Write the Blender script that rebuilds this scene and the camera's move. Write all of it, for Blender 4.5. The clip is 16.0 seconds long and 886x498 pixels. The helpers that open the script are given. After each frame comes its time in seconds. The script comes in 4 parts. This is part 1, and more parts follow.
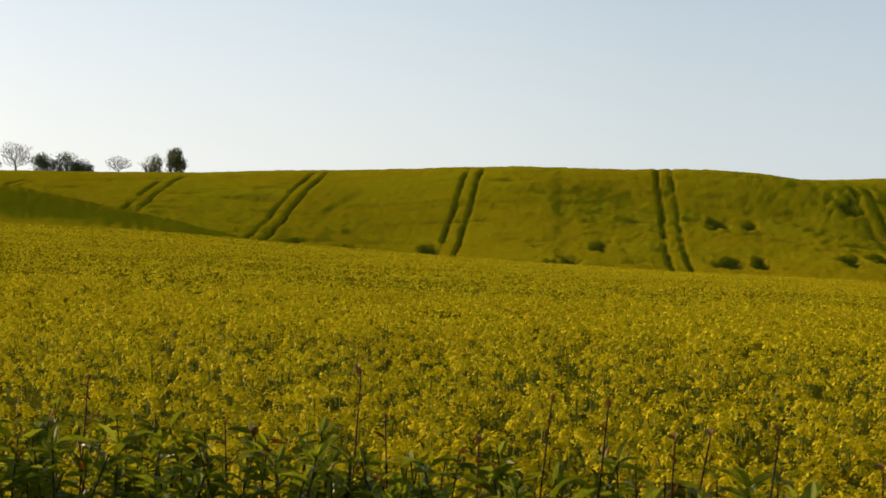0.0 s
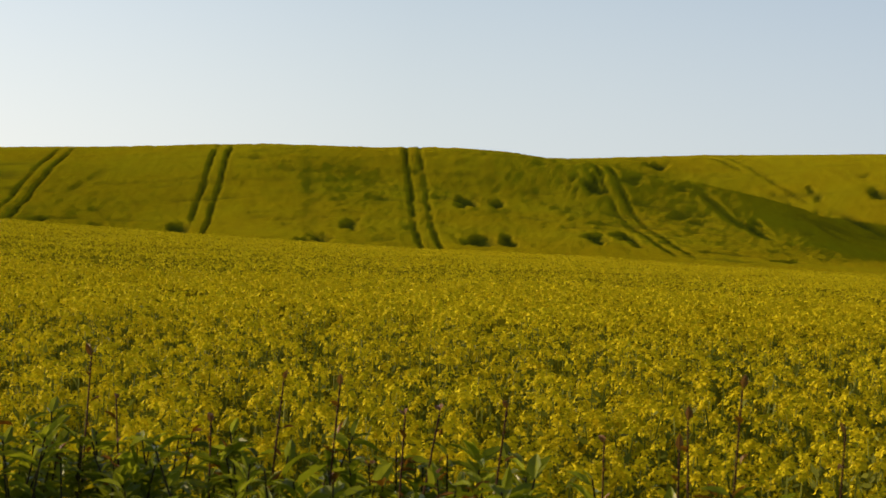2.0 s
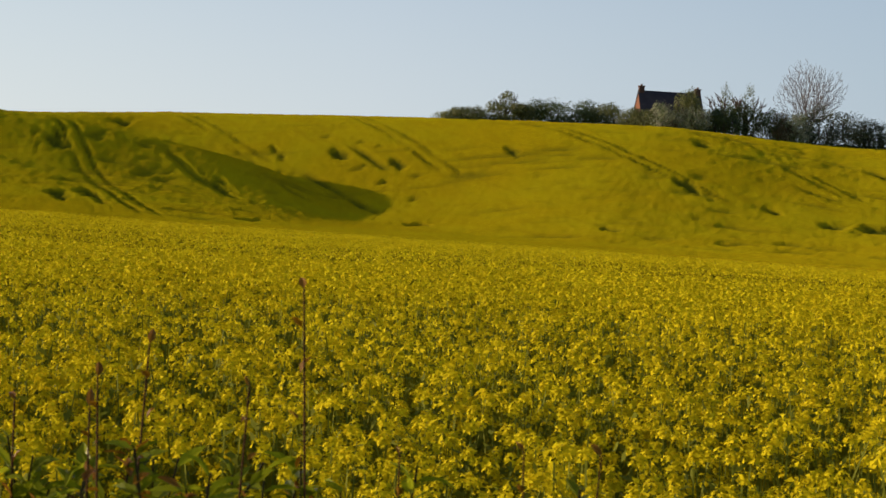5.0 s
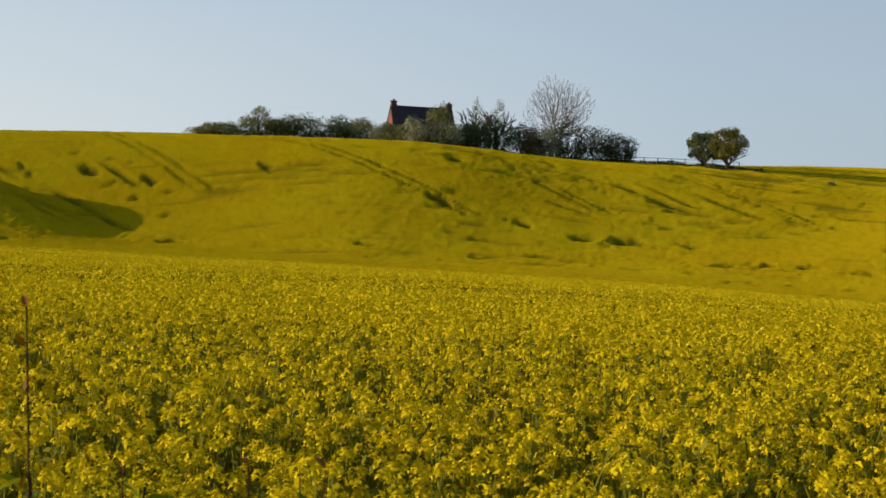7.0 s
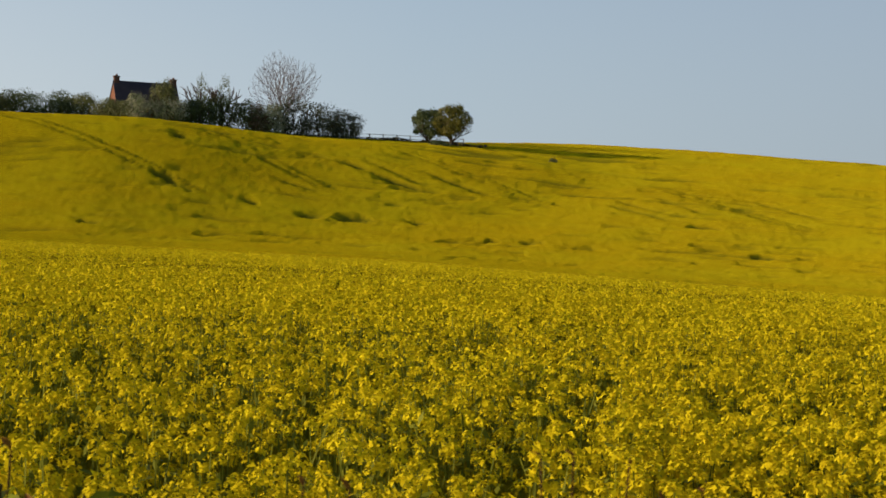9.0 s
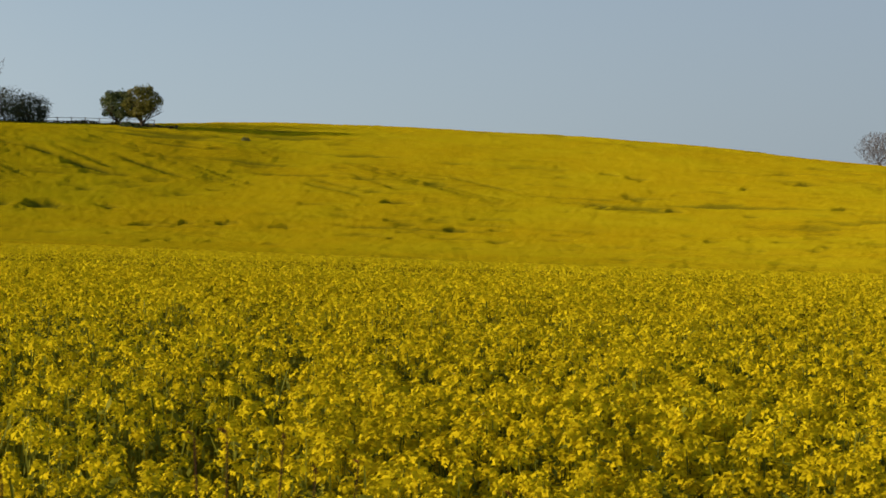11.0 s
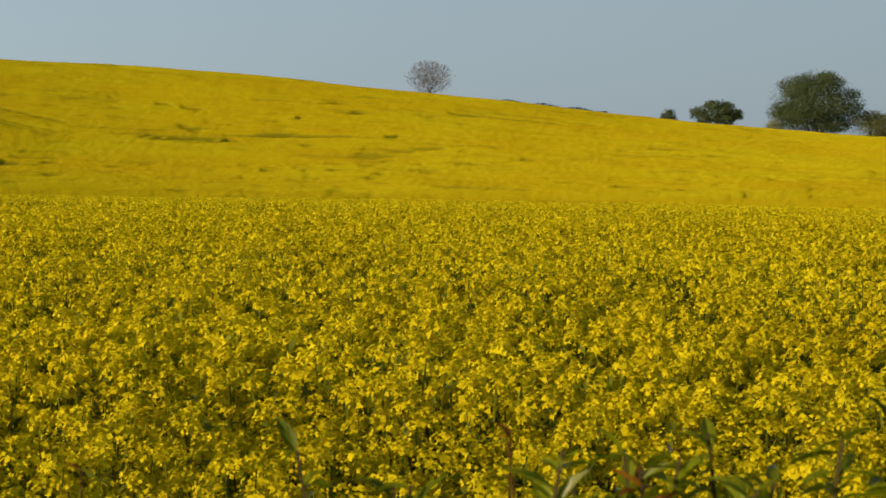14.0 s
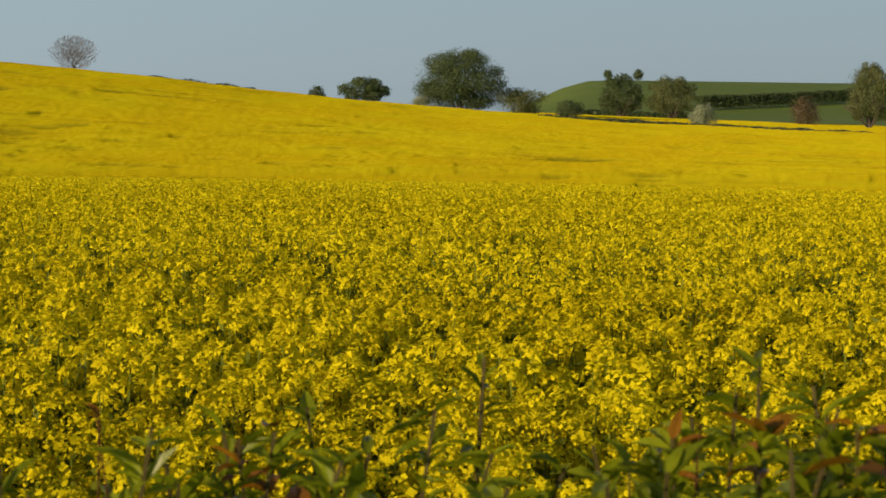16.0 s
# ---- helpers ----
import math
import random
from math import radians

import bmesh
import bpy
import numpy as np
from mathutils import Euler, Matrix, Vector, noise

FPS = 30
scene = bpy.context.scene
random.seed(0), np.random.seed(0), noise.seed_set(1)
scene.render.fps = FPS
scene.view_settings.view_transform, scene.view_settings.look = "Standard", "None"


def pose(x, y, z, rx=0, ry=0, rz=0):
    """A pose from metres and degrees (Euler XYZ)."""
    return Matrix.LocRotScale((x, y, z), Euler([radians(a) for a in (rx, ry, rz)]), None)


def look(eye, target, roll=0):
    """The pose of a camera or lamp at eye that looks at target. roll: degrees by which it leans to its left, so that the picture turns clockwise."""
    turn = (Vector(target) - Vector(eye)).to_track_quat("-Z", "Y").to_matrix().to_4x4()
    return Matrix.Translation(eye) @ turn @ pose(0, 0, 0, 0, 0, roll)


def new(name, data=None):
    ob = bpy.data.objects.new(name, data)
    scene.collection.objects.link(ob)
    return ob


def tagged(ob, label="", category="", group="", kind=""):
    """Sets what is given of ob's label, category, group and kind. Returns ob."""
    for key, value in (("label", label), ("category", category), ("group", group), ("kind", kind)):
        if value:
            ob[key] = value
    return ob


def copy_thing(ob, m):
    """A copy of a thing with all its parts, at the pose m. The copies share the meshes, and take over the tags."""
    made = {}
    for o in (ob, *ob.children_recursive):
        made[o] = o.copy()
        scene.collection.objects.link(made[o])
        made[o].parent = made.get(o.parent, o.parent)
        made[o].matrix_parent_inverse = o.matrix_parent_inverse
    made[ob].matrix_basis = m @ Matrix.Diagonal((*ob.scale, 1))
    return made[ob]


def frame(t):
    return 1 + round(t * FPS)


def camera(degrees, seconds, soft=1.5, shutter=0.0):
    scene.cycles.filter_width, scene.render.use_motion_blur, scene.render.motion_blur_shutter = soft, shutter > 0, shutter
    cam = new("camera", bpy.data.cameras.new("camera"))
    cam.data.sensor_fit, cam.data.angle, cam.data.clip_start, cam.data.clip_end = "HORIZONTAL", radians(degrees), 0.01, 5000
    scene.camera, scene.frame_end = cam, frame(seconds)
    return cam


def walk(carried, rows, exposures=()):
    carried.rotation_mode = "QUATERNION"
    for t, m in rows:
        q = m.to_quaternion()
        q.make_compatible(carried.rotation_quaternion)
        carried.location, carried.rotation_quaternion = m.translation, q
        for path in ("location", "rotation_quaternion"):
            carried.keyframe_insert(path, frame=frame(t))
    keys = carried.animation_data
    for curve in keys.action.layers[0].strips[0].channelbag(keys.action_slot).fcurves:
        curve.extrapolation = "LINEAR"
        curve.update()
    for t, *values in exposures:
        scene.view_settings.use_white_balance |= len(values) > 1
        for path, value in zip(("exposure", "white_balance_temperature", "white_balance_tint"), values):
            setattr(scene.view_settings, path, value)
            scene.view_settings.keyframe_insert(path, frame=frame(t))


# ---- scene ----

# ---------------------------------------------------------------- camera
cam = camera(25.98, 16.0, soft=1.6)
cam.data.dof.use_dof, cam.data.dof.focus_distance, cam.data.dof.aperture_fstop = True, 16.0, 26.0
EYE, ARM = 2.15, 0.25          # eye height over the near ground; the arm on which the camera swings round
ROWS = [  # seconds, yaw, pitch, roll
    (0.0, -0.000, -1.490, 2.095),
    (0.5, -1.084, -1.739, 2.087),
    (1.0, -2.689, -1.888, 2.156),
    (1.5, -5.308, -1.830, 2.226),
    (2.0, -7.467, -1.877, 2.201),
    (2.5, -9.607, -1.984, 2.565),
    (3.0, -12.342, -2.122, 2.602),
    (3.5, -15.043, -2.306, 2.699),
    (4.0, -17.687, -2.475, 2.563),
    (4.5, -20.789, -2.536, 2.730),
    (4.7, -21.905, -2.491, 3.010),
    (7.0, -30.679, -1.537, 2.924),
    (7.5, -32.444, -1.488, 2.565),
    (8.0, -34.311, -1.571, 2.582),
    (8.5, -36.566, -1.700, 2.731),
    (8.7, -37.508, -1.765, 2.799),
    (11.0, -47.906, -2.168, 1.206),
    (11.5, -50.880, -2.695, 0.770),
    (12.0, -53.520, -3.591, 0.787),
    (12.5, -55.777, -3.755, 0.760),
    (13.0, -57.073, -3.756, 0.846),
    (13.5, -59.060, -3.813, 0.685),
    (14.0, -61.090, -4.052, 0.715),
    (14.5, -63.753, -4.274, 0.852),
    (15.0, -66.484, -4.321, 1.048),
    (15.5, -69.132, -4.497, 1.076),
    (16.0, -71.535, -4.614, 0.857),
]


def swing(yaw, pitch, roll):
    a, p = radians(yaw), radians(pitch)
    ahead = Vector((-math.sin(a) * math.cos(p), math.cos(a) * math.cos(p), math.sin(p)))
    eye = Vector((-ARM * math.sin(a), ARM * math.cos(a), EYE))
    return look(eye, eye + 10 * ahead, roll)


walk(cam, [(t, swing(yaw, pitch, roll)) for t, yaw, pitch, roll in ROWS], exposures=[(0.0, -0.06, 6400, 26), (3.0, -0.04, 6400, 26), (7.0, 0.0, 6400, 26), (11.0, -0.18, 6400, 24), (14.0, -0.12, 6400, 20), (16.0, -0.10, 6400, 18)])

# ---------------------------------------------------------------- light
SUN_AZ, SUN_EL = -65.0, 10.4   # degrees clockwise from +y, and above the horizon
world = bpy.data.worlds.new("sky")
scene.world = world
world.use_nodes = True
wn = world.node_tree.nodes
sky = wn.new("ShaderNodeTexSky")
sky.sky_type, sky.sun_disc = "NISHITA", False
sky.sun_elevation, sky.sun_rotation = radians(SUN_EL), radians(SUN_AZ)
sky.altitude, sky.air_density, sky.dust_density, sky.ozone_density = 0, 0.6, 0.7, 0.5
wn["Background"].inputs["Strength"].default_value = 0.13
wl = world.node_tree.links
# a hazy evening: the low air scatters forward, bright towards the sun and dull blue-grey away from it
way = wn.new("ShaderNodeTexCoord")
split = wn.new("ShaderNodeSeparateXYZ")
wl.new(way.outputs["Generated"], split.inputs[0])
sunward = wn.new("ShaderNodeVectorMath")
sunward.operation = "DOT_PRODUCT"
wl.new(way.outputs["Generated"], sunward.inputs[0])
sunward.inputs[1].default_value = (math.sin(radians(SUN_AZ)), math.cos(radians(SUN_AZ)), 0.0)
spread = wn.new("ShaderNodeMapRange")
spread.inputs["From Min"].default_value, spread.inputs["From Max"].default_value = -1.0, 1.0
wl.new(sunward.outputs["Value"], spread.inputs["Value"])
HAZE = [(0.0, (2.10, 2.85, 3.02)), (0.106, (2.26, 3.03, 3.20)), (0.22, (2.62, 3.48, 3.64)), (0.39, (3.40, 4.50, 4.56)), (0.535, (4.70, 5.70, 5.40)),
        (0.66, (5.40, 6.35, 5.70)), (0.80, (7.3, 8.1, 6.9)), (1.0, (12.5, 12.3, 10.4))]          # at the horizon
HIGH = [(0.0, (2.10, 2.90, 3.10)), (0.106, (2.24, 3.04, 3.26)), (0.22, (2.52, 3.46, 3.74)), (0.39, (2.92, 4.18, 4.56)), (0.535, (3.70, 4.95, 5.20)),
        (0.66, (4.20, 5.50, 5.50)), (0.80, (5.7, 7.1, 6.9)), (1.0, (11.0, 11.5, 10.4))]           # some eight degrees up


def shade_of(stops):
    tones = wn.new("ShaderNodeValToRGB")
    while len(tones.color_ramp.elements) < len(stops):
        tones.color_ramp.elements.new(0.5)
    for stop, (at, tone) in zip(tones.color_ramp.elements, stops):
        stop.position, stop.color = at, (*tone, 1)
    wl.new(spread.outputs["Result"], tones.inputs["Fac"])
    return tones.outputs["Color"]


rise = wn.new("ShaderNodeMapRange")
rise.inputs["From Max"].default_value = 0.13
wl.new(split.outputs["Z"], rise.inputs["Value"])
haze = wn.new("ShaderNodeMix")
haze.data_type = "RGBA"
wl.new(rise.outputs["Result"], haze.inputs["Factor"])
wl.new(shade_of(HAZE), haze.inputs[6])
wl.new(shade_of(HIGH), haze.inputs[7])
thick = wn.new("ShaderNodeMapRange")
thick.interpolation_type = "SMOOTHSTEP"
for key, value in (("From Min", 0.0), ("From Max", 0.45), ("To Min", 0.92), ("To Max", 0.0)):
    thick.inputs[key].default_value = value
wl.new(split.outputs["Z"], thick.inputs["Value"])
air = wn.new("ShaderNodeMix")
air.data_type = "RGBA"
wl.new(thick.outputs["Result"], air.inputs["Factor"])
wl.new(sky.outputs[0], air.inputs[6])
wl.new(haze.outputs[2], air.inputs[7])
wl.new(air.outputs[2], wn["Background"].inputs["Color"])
sun_data = bpy.data.lights.new("sun", "SUN")
sun_data.energy, sun_data.angle, sun_data.color = 4.6, radians(0.6), (1.0, 0.77, 0.47)
sun = new("sun", sun_data)
sa, se = radians(SUN_AZ), radians(SUN_EL)
sun.matrix_world = look((math.sin(sa) * math.cos(se) * 50, math.cos(sa) * math.cos(se) * 50, math.sin(se) * 50), (0, 0, 0))


# ---------------------------------------------------------------- materials
def material(name, build):
    m = bpy.data.materials.new(name)
    m.use_nodes = True
    nt = m.node_tree
    nt.nodes.clear()
    out = nt.nodes.new("ShaderNodeOutputMaterial")

    def node(kind, **sets):
        n = nt.nodes.new(kind)
        for k, v in sets.items():
            n.inputs[k.replace("_", " ")].default_value = v
        return n

    def ramp(fac, *stops):
        r = nt.nodes.new("ShaderNodeValToRGB")
        els = r.color_ramp.elements
        while len(els) < len(stops):
            els.new(0.5)
        for e, (p, c) in zip(els, stops):
            e.position, e.color = p, (*c, 1)
        nt.links.new(fac, r.inputs["Fac"])
        return r.outputs["Color"]

    def mix(fac, a, b, blend="MIX"):
        n = nt.nodes.new("ShaderNodeMix")
        n.data_type, n.blend_type = "RGBA", blend
        for sock, val in ((n.inputs["Factor"], fac), (n.inputs[6], a), (n.inputs[7], b)):
            if isinstance(val, (int, float)):
                sock.default_value = val
            elif isinstance(val, tuple):
                sock.default_value = (*val, 1)
            else:
                nt.links.new(val, sock)
        return n.outputs[2]

    def noise_of(scale, detail=3.0, rough=0.55, coords=None):
        n = node("ShaderNodeTexNoise", Scale=scale, Detail=detail, Roughness=rough)
        nt.links.new(coords if coords is not None else nt.nodes.new("ShaderNodeNewGeometry").outputs["Position"], n.inputs["Vector"])
        return n.outputs["Fac"]

    build(nt, out, node, ramp, mix, noise_of)
    return m


def leafy(name, dark, mid, light, glow=0.35, gloss=0.45, patch=0.6, shine=0.3):
    """A thin leaf or petal: colour from the clump it belongs to, light passing through it."""
    def build(nt, out, node, ramp, mix, noise_of):
        geo = nt.nodes.new("ShaderNodeNewGeometry")
        col = ramp(geo.outputs["Random Per Island"], (0.0, dark), (0.5, mid), (1.0, light))
        col = mix(0.5, col, ramp(noise_of(patch, 2.0), (0.35, dark), (0.65, light)))
        p = node("ShaderNodeBsdfPrincipled", Roughness=gloss)
        p.inputs["Specular IOR Level"].default_value = shine
        t = node("ShaderNodeBsdfTranslucent")
        s = node("ShaderNodeMixShader", Fac=glow)
        nt.links.new(col, p.inputs["Base Color"])
        nt.links.new(col, t.inputs["Color"])
        nt.links.new(p.outputs[0], s.inputs[1])
        nt.links.new(t.outputs[0], s.inputs[2])
        nt.links.new(s.outputs[0], out.inputs["Surface"])
    return material(name, build)


def rough(name, a, b, c, scale=6.0, fine=40.0, bump=0.3, roughness=0.85, dist=0.02):
    def build(nt, out, node, ramp, mix, noise_of):
        n1, n2 = noise_of(scale, 4.0), noise_of(fine, 3.0)
        col = mix(0.45, ramp(n1, (0.3, a), (0.5, b), (0.7, c)), ramp(n2, (0.3, a), (0.7, c)))
        p = node("ShaderNodeBsdfPrincipled", Roughness=roughness)
        p.inputs["Specular IOR Level"].default_value = 0.2
        bp = node("ShaderNodeBump", Strength=bump, Distance=dist)
        nt.links.new(n2, bp.inputs["Height"])
        nt.links.new(bp.outputs[0], p.inputs["Normal"])
        nt.links.new(col, p.inputs["Base Color"])
        nt.links.new(p.outputs[0], out.inputs["Surface"])
    return material(name, build)


def canopy_build(nt, out, node, ramp, mix, noise_of):
    big, small, fine, dash = noise_of(0.05, 3.0), noise_of(2.2, 5.0, 0.7), noise_of(9.0, 3.0, 0.7), noise_of(0.42, 4.0, 0.7)
    flowers = ramp(small, (0.30, (0.46, 0.38, 0.001)), (0.50, (0.66, 0.57, 0.002)), (0.68, (0.78, 0.68, 0.003)))
    flowers = mix(ramp(fine, (0.42, (0, 0, 0)), (0.30, (1, 1, 1))), flowers, (0.34, 0.26, 0.002))
    flowers = mix(ramp(big, (0.40, (0, 0, 0)), (0.64, (0.7, 0.7, 0.7))), flowers, (0.38, 0.345, 0.003))
    flowers = mix(ramp(dash, (0.57, (0, 0, 0)), (0.68, (0.4, 0.4, 0.4))), flowers, (0.24, 0.22, 0.004))
    stretch = nt.nodes.new("ShaderNodeVectorMath")
    stretch.operation = "MULTIPLY"
    nt.links.new(nt.nodes.new("ShaderNodeNewGeometry").outputs["Position"], stretch.inputs[0])
    stretch.inputs[1].default_value = (0.55, 0.06, 0.0)   # drilled rows run along y
    rows_ = noise_of(1.0, 4.0, 0.6, stretch.outputs[0])
    flowers = mix(ramp(rows_, (0.50, (0, 0, 0)), (0.70, (0.6, 0.6, 0.6))), flowers, (0.32, 0.25, 0.003))
    # trodden or laid crop, and painted shade among the stems, share one dark green
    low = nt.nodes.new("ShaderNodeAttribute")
    low.attribute_name = "gap_shade"
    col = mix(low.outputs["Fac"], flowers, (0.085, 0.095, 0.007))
    p = node("ShaderNodeBsdfPrincipled", Roughness=0.9)
    p.inputs["Specular IOR Level"].default_value = 0.0
    p.inputs["Diffuse Roughness"].default_value = 1.0
    p.inputs["Sheen Weight"].default_value, p.inputs["Sheen Roughness"].default_value = 0.36, 0.5
    bp = node("ShaderNodeBump", Strength=1.0, Distance=0.10)
    nt.links.new(small, bp.inputs["Height"])
    nt.links.new(bp.outputs[0], p.inputs["Normal"])
    nt.links.new(col, p.inputs["Base Color"])
    nt.links.new(col, p.inputs["Sheen Tint"])
    nt.links.new(p.outputs[0], out.inputs["Surface"])


CANOPY = material("rapeseed_canopy", canopy_build)
SOIL = rough("soil_and_grass", (0.05, 0.06, 0.02), (0.07, 0.09, 0.025), (0.10, 0.11, 0.04), 0.3, 6.0)
PETAL = leafy("petal", (0.60, 0.50, 0.001), (0.72, 0.615, 0.002), (0.80, 0.70, 0.004), 0.26, 0.7, 0.6, 0.04)
STEM = leafy("rape_stem", (0.10, 0.125, 0.008), (0.16, 0.19, 0.012), (0.24, 0.27, 0.020), 0.25, 0.6, 0.6, 0.08)
LEAF = leafy("hedge_leaf", (0.09, 0.125, 0.002), (0.20, 0.25, 0.004), (0.38, 0.44, 0.012), 0.5, 0.34, 6.0, 0.28)
CROWN = leafy("tree_leaf", (0.062, 0.094, 0.030), (0.088, 0.130, 0.042), (0.122, 0.17, 0.056), 0.42, 0.5)
OLIVE = leafy("olive_leaf", (0.10, 0.128, 0.042), (0.15, 0.18, 0.056), (0.205, 0.235, 0.078), 0.42, 0.5)
GOLD = leafy("golden_leaf", (0.09, 0.098, 0.016), (0.15, 0.158, 0.022), (0.22, 0.222, 0.034), 0.42, 0.5)
NIGHT = leafy("evergreen_leaf", (0.042, 0.058, 0.032), (0.066, 0.088, 0.047), (0.092, 0.115, 0.062), 0.25, 0.5)
MAY = leafy("hawthorn_blossom", (0.10, 0.115, 0.05), (0.24, 0.42, 0.14), (0.50, 0.49, 0.36), 0.42, 0.6)
DRYGRASS = leafy("dry_grass", (0.09, 0.075, 0.03), (0.13, 0.11, 0.04), (0.19, 0.16, 0.06), 0.2, 0.7)
COPPER = leafy("copper_leaf", (0.08, 0.058, 0.026), (0.13, 0.095, 0.04), (0.18, 0.135, 0.06), 0.25, 0.5)
BRONZE = leafy("bronze_leaf", (0.15, 0.055, 0.002), (0.23, 0.09, 0.003), (0.28, 0.15, 0.006), 0.3, 0.4)
TWIG = rough("twig", (0.03, 0.026, 0.006), (0.055, 0.045, 0.010), (0.085, 0.07, 0.016), 8.0, 90.0, 0.3, 0.8, 0.002)
REDSTEM = rough("red_stem", (0.04, 0.015, 0.001), (0.065, 0.025, 0.002), (0.09, 0.042, 0.004), 8.0, 90.0, 0.3, 0.8, 0.002)
GREYTWIG = rough("grey_twig", (0.14, 0.135, 0.125), (0.195, 0.19, 0.18), (0.26, 0.25, 0.24), 2.0, 20.0, 0.3)
BRICK = rough("brick", (0.13, 0.060, 0.034), (0.19, 0.085, 0.048), (0.25, 0.12, 0.066), 1.5, 12.0, 0.3)
OLDBRICK = rough("sooty_brick", (0.06, 0.04, 0.03), (0.11, 0.065, 0.045), (0.16, 0.09, 0.06), 1.5, 12.0, 0.3)
SLATE = rough("slate", (0.025, 0.027, 0.035), (0.04, 0.042, 0.05), (0.06, 0.06, 0.065), 1.0, 12.0, 0.3, 0.6)
PALE = rough("weathered_wood", (0.30, 0.28, 0.24), (0.42, 0.40, 0.36), (0.52, 0.50, 0.46), 3.0, 30.0, 0.3)
GRASS = rough("far_grass", (0.12, 0.18, 0.016), (0.15, 0.22, 0.018), (0.19, 0.26, 0.026), 0.02, 0.4, 0.2)
BARK = rough("bark", (0.05, 0.04, 0.03), (0.09, 0.07, 0.05), (0.14, 0.12, 0.09), 3.0, 20.0, 0.6)

# ---------------------------------------------------------------- the lie of the land
# Line by line round the eye, degrees clockwise from +y: the fall of the near field at 80 m, the valley floor
# (distance, degrees) and the crest of the hill behind it (distance, degrees), all taken at the top of the crop.
LAND = np.array([
    (-24, -0.95, 190, -1.6, 290, 0.15),
    (-10, -1.20, 190, -1.7, 285, 0.42),
    (-3, -1.55, 190, -2.1, 275, 0.75),
    (3, -1.78, 188, -2.3, 268, 1.02),
    (7, -1.88, 210, -2.3, 272, 0.95),
    (11, -1.90, 226, -2.1, 286, 0.98),
    (15, -2.00, 230, -1.80, 300, 1.20),
    (19.5, -2.06, 223, -1.82, 297, 1.38),
    (23, -2.10, 217, -1.85, 292, 1.50),
    (29, -2.15, 202, -1.95, 288, 1.63),
    (36, -2.20, 205, -1.9, 300, 1.30),
    (44, -2.40, 200, -2.1, 340, 1.45),
    (52, -2.60, 190, -2.3, 350, 1.25),
    (60, -2.65, 180, -2.4, 340, 0.65),
    (68, -2.70, 170, -2.5, 330, -0.15),
    (76, -2.75, 165, -2.5, 320, -0.68),
    (92, -2.75, 160, -2.5, 320, -1.15),
], float)
CROP = 1.30  # the crop's height


def ease(x, xs, ys):
    """Smooth curve through the knots xs, ys (one pair of rows), without overshoot."""
    xs, ys = np.asarray(xs, float), np.asarray(ys, float)
    h, d = np.diff(xs), np.diff(ys) / np.diff(xs)
    m = np.r_[d[0], np.where(d[1:] * d[:-1] > 0, 2 * d[1:] * d[:-1] / (d[1:] + d[:-1] + 1e-12), 0), d[-1]]
    i = np.clip(np.searchsorted(xs, x) - 1, 0, len(h) - 1)
    u = np.clip((x - xs[i]) / h[i], 0, 1)
    return ys[i] * (1 + 2 * u) * (1 - u) ** 2 + m[i] * h[i] * u * (1 - u) ** 2 + ys[i + 1] * u * u * (3 - 2 * u) + m[i + 1] * h[i] * u * u * (u - 1)


SPURS = [  # crest lines of the spurs (degrees, metres, height against the eye), breadth of back, fall of the near and the far side
    ([(-26, 104, 1.6), (-20, 118, 0.75), (-13, 140, -0.25), (-10.6, 152, -1.45), (-8.9, 163, -2.6), (-7.6, 175, -3.7)], 4.0, 0.22, 0.30),
    ([(36, 306, 6.5), (39.7, 295, 5.3), (42.2, 285, 3.3), (44.5, 278, 0.8)], 8.0, 0.15, 0.26),
]


NOSE = ([-8, 0, 3, 8.2, 11, 13.5, 15.7, 17.7, 19.4, 21, 22.6, 25, 29], [272, 266, 262, 255, 252, 250, 249, 248, 247, 246, 245, 242, 230],
        [0.45, 0.84, 1.0, 1.13, 0.92, 0.58, 0.28, -0.16, -0.80, -1.55, -2.3, -3.4, -5.0])   # degrees, metres, height in degrees


def along(x, y, line):
    """Distance to a crest line and the height of its nearest point."""
    pts = [(r * math.sin(radians(a)), r * math.cos(radians(a)), h) for a, r, h in line]
    best, height, near = np.full(np.shape(x), 1e9), np.zeros(np.shape(x)), np.zeros(np.shape(x))
    for (x0, y0, h0), (x1, y1, h1) in zip(pts, pts[1:]):
        dx, dy = x1 - x0, y1 - y0
        u = np.clip(((x - x0) * dx + (y - y0) * dy) / (dx * dx + dy * dy), 0, 1)
        d = np.hypot(x - x0 - u * dx, y - y0 - u * dy)
        height = np.where(d < best, h0 + u * (h1 - h0), height)
        side = (dx * (y - y0) - dy * (x - x0)) * np.sign(dy * x0 - dx * y0) / math.hypot(dx, dy)
        near = np.where(d < best, side, near)
        best = np.minimum(best, d)
    return best, height, near


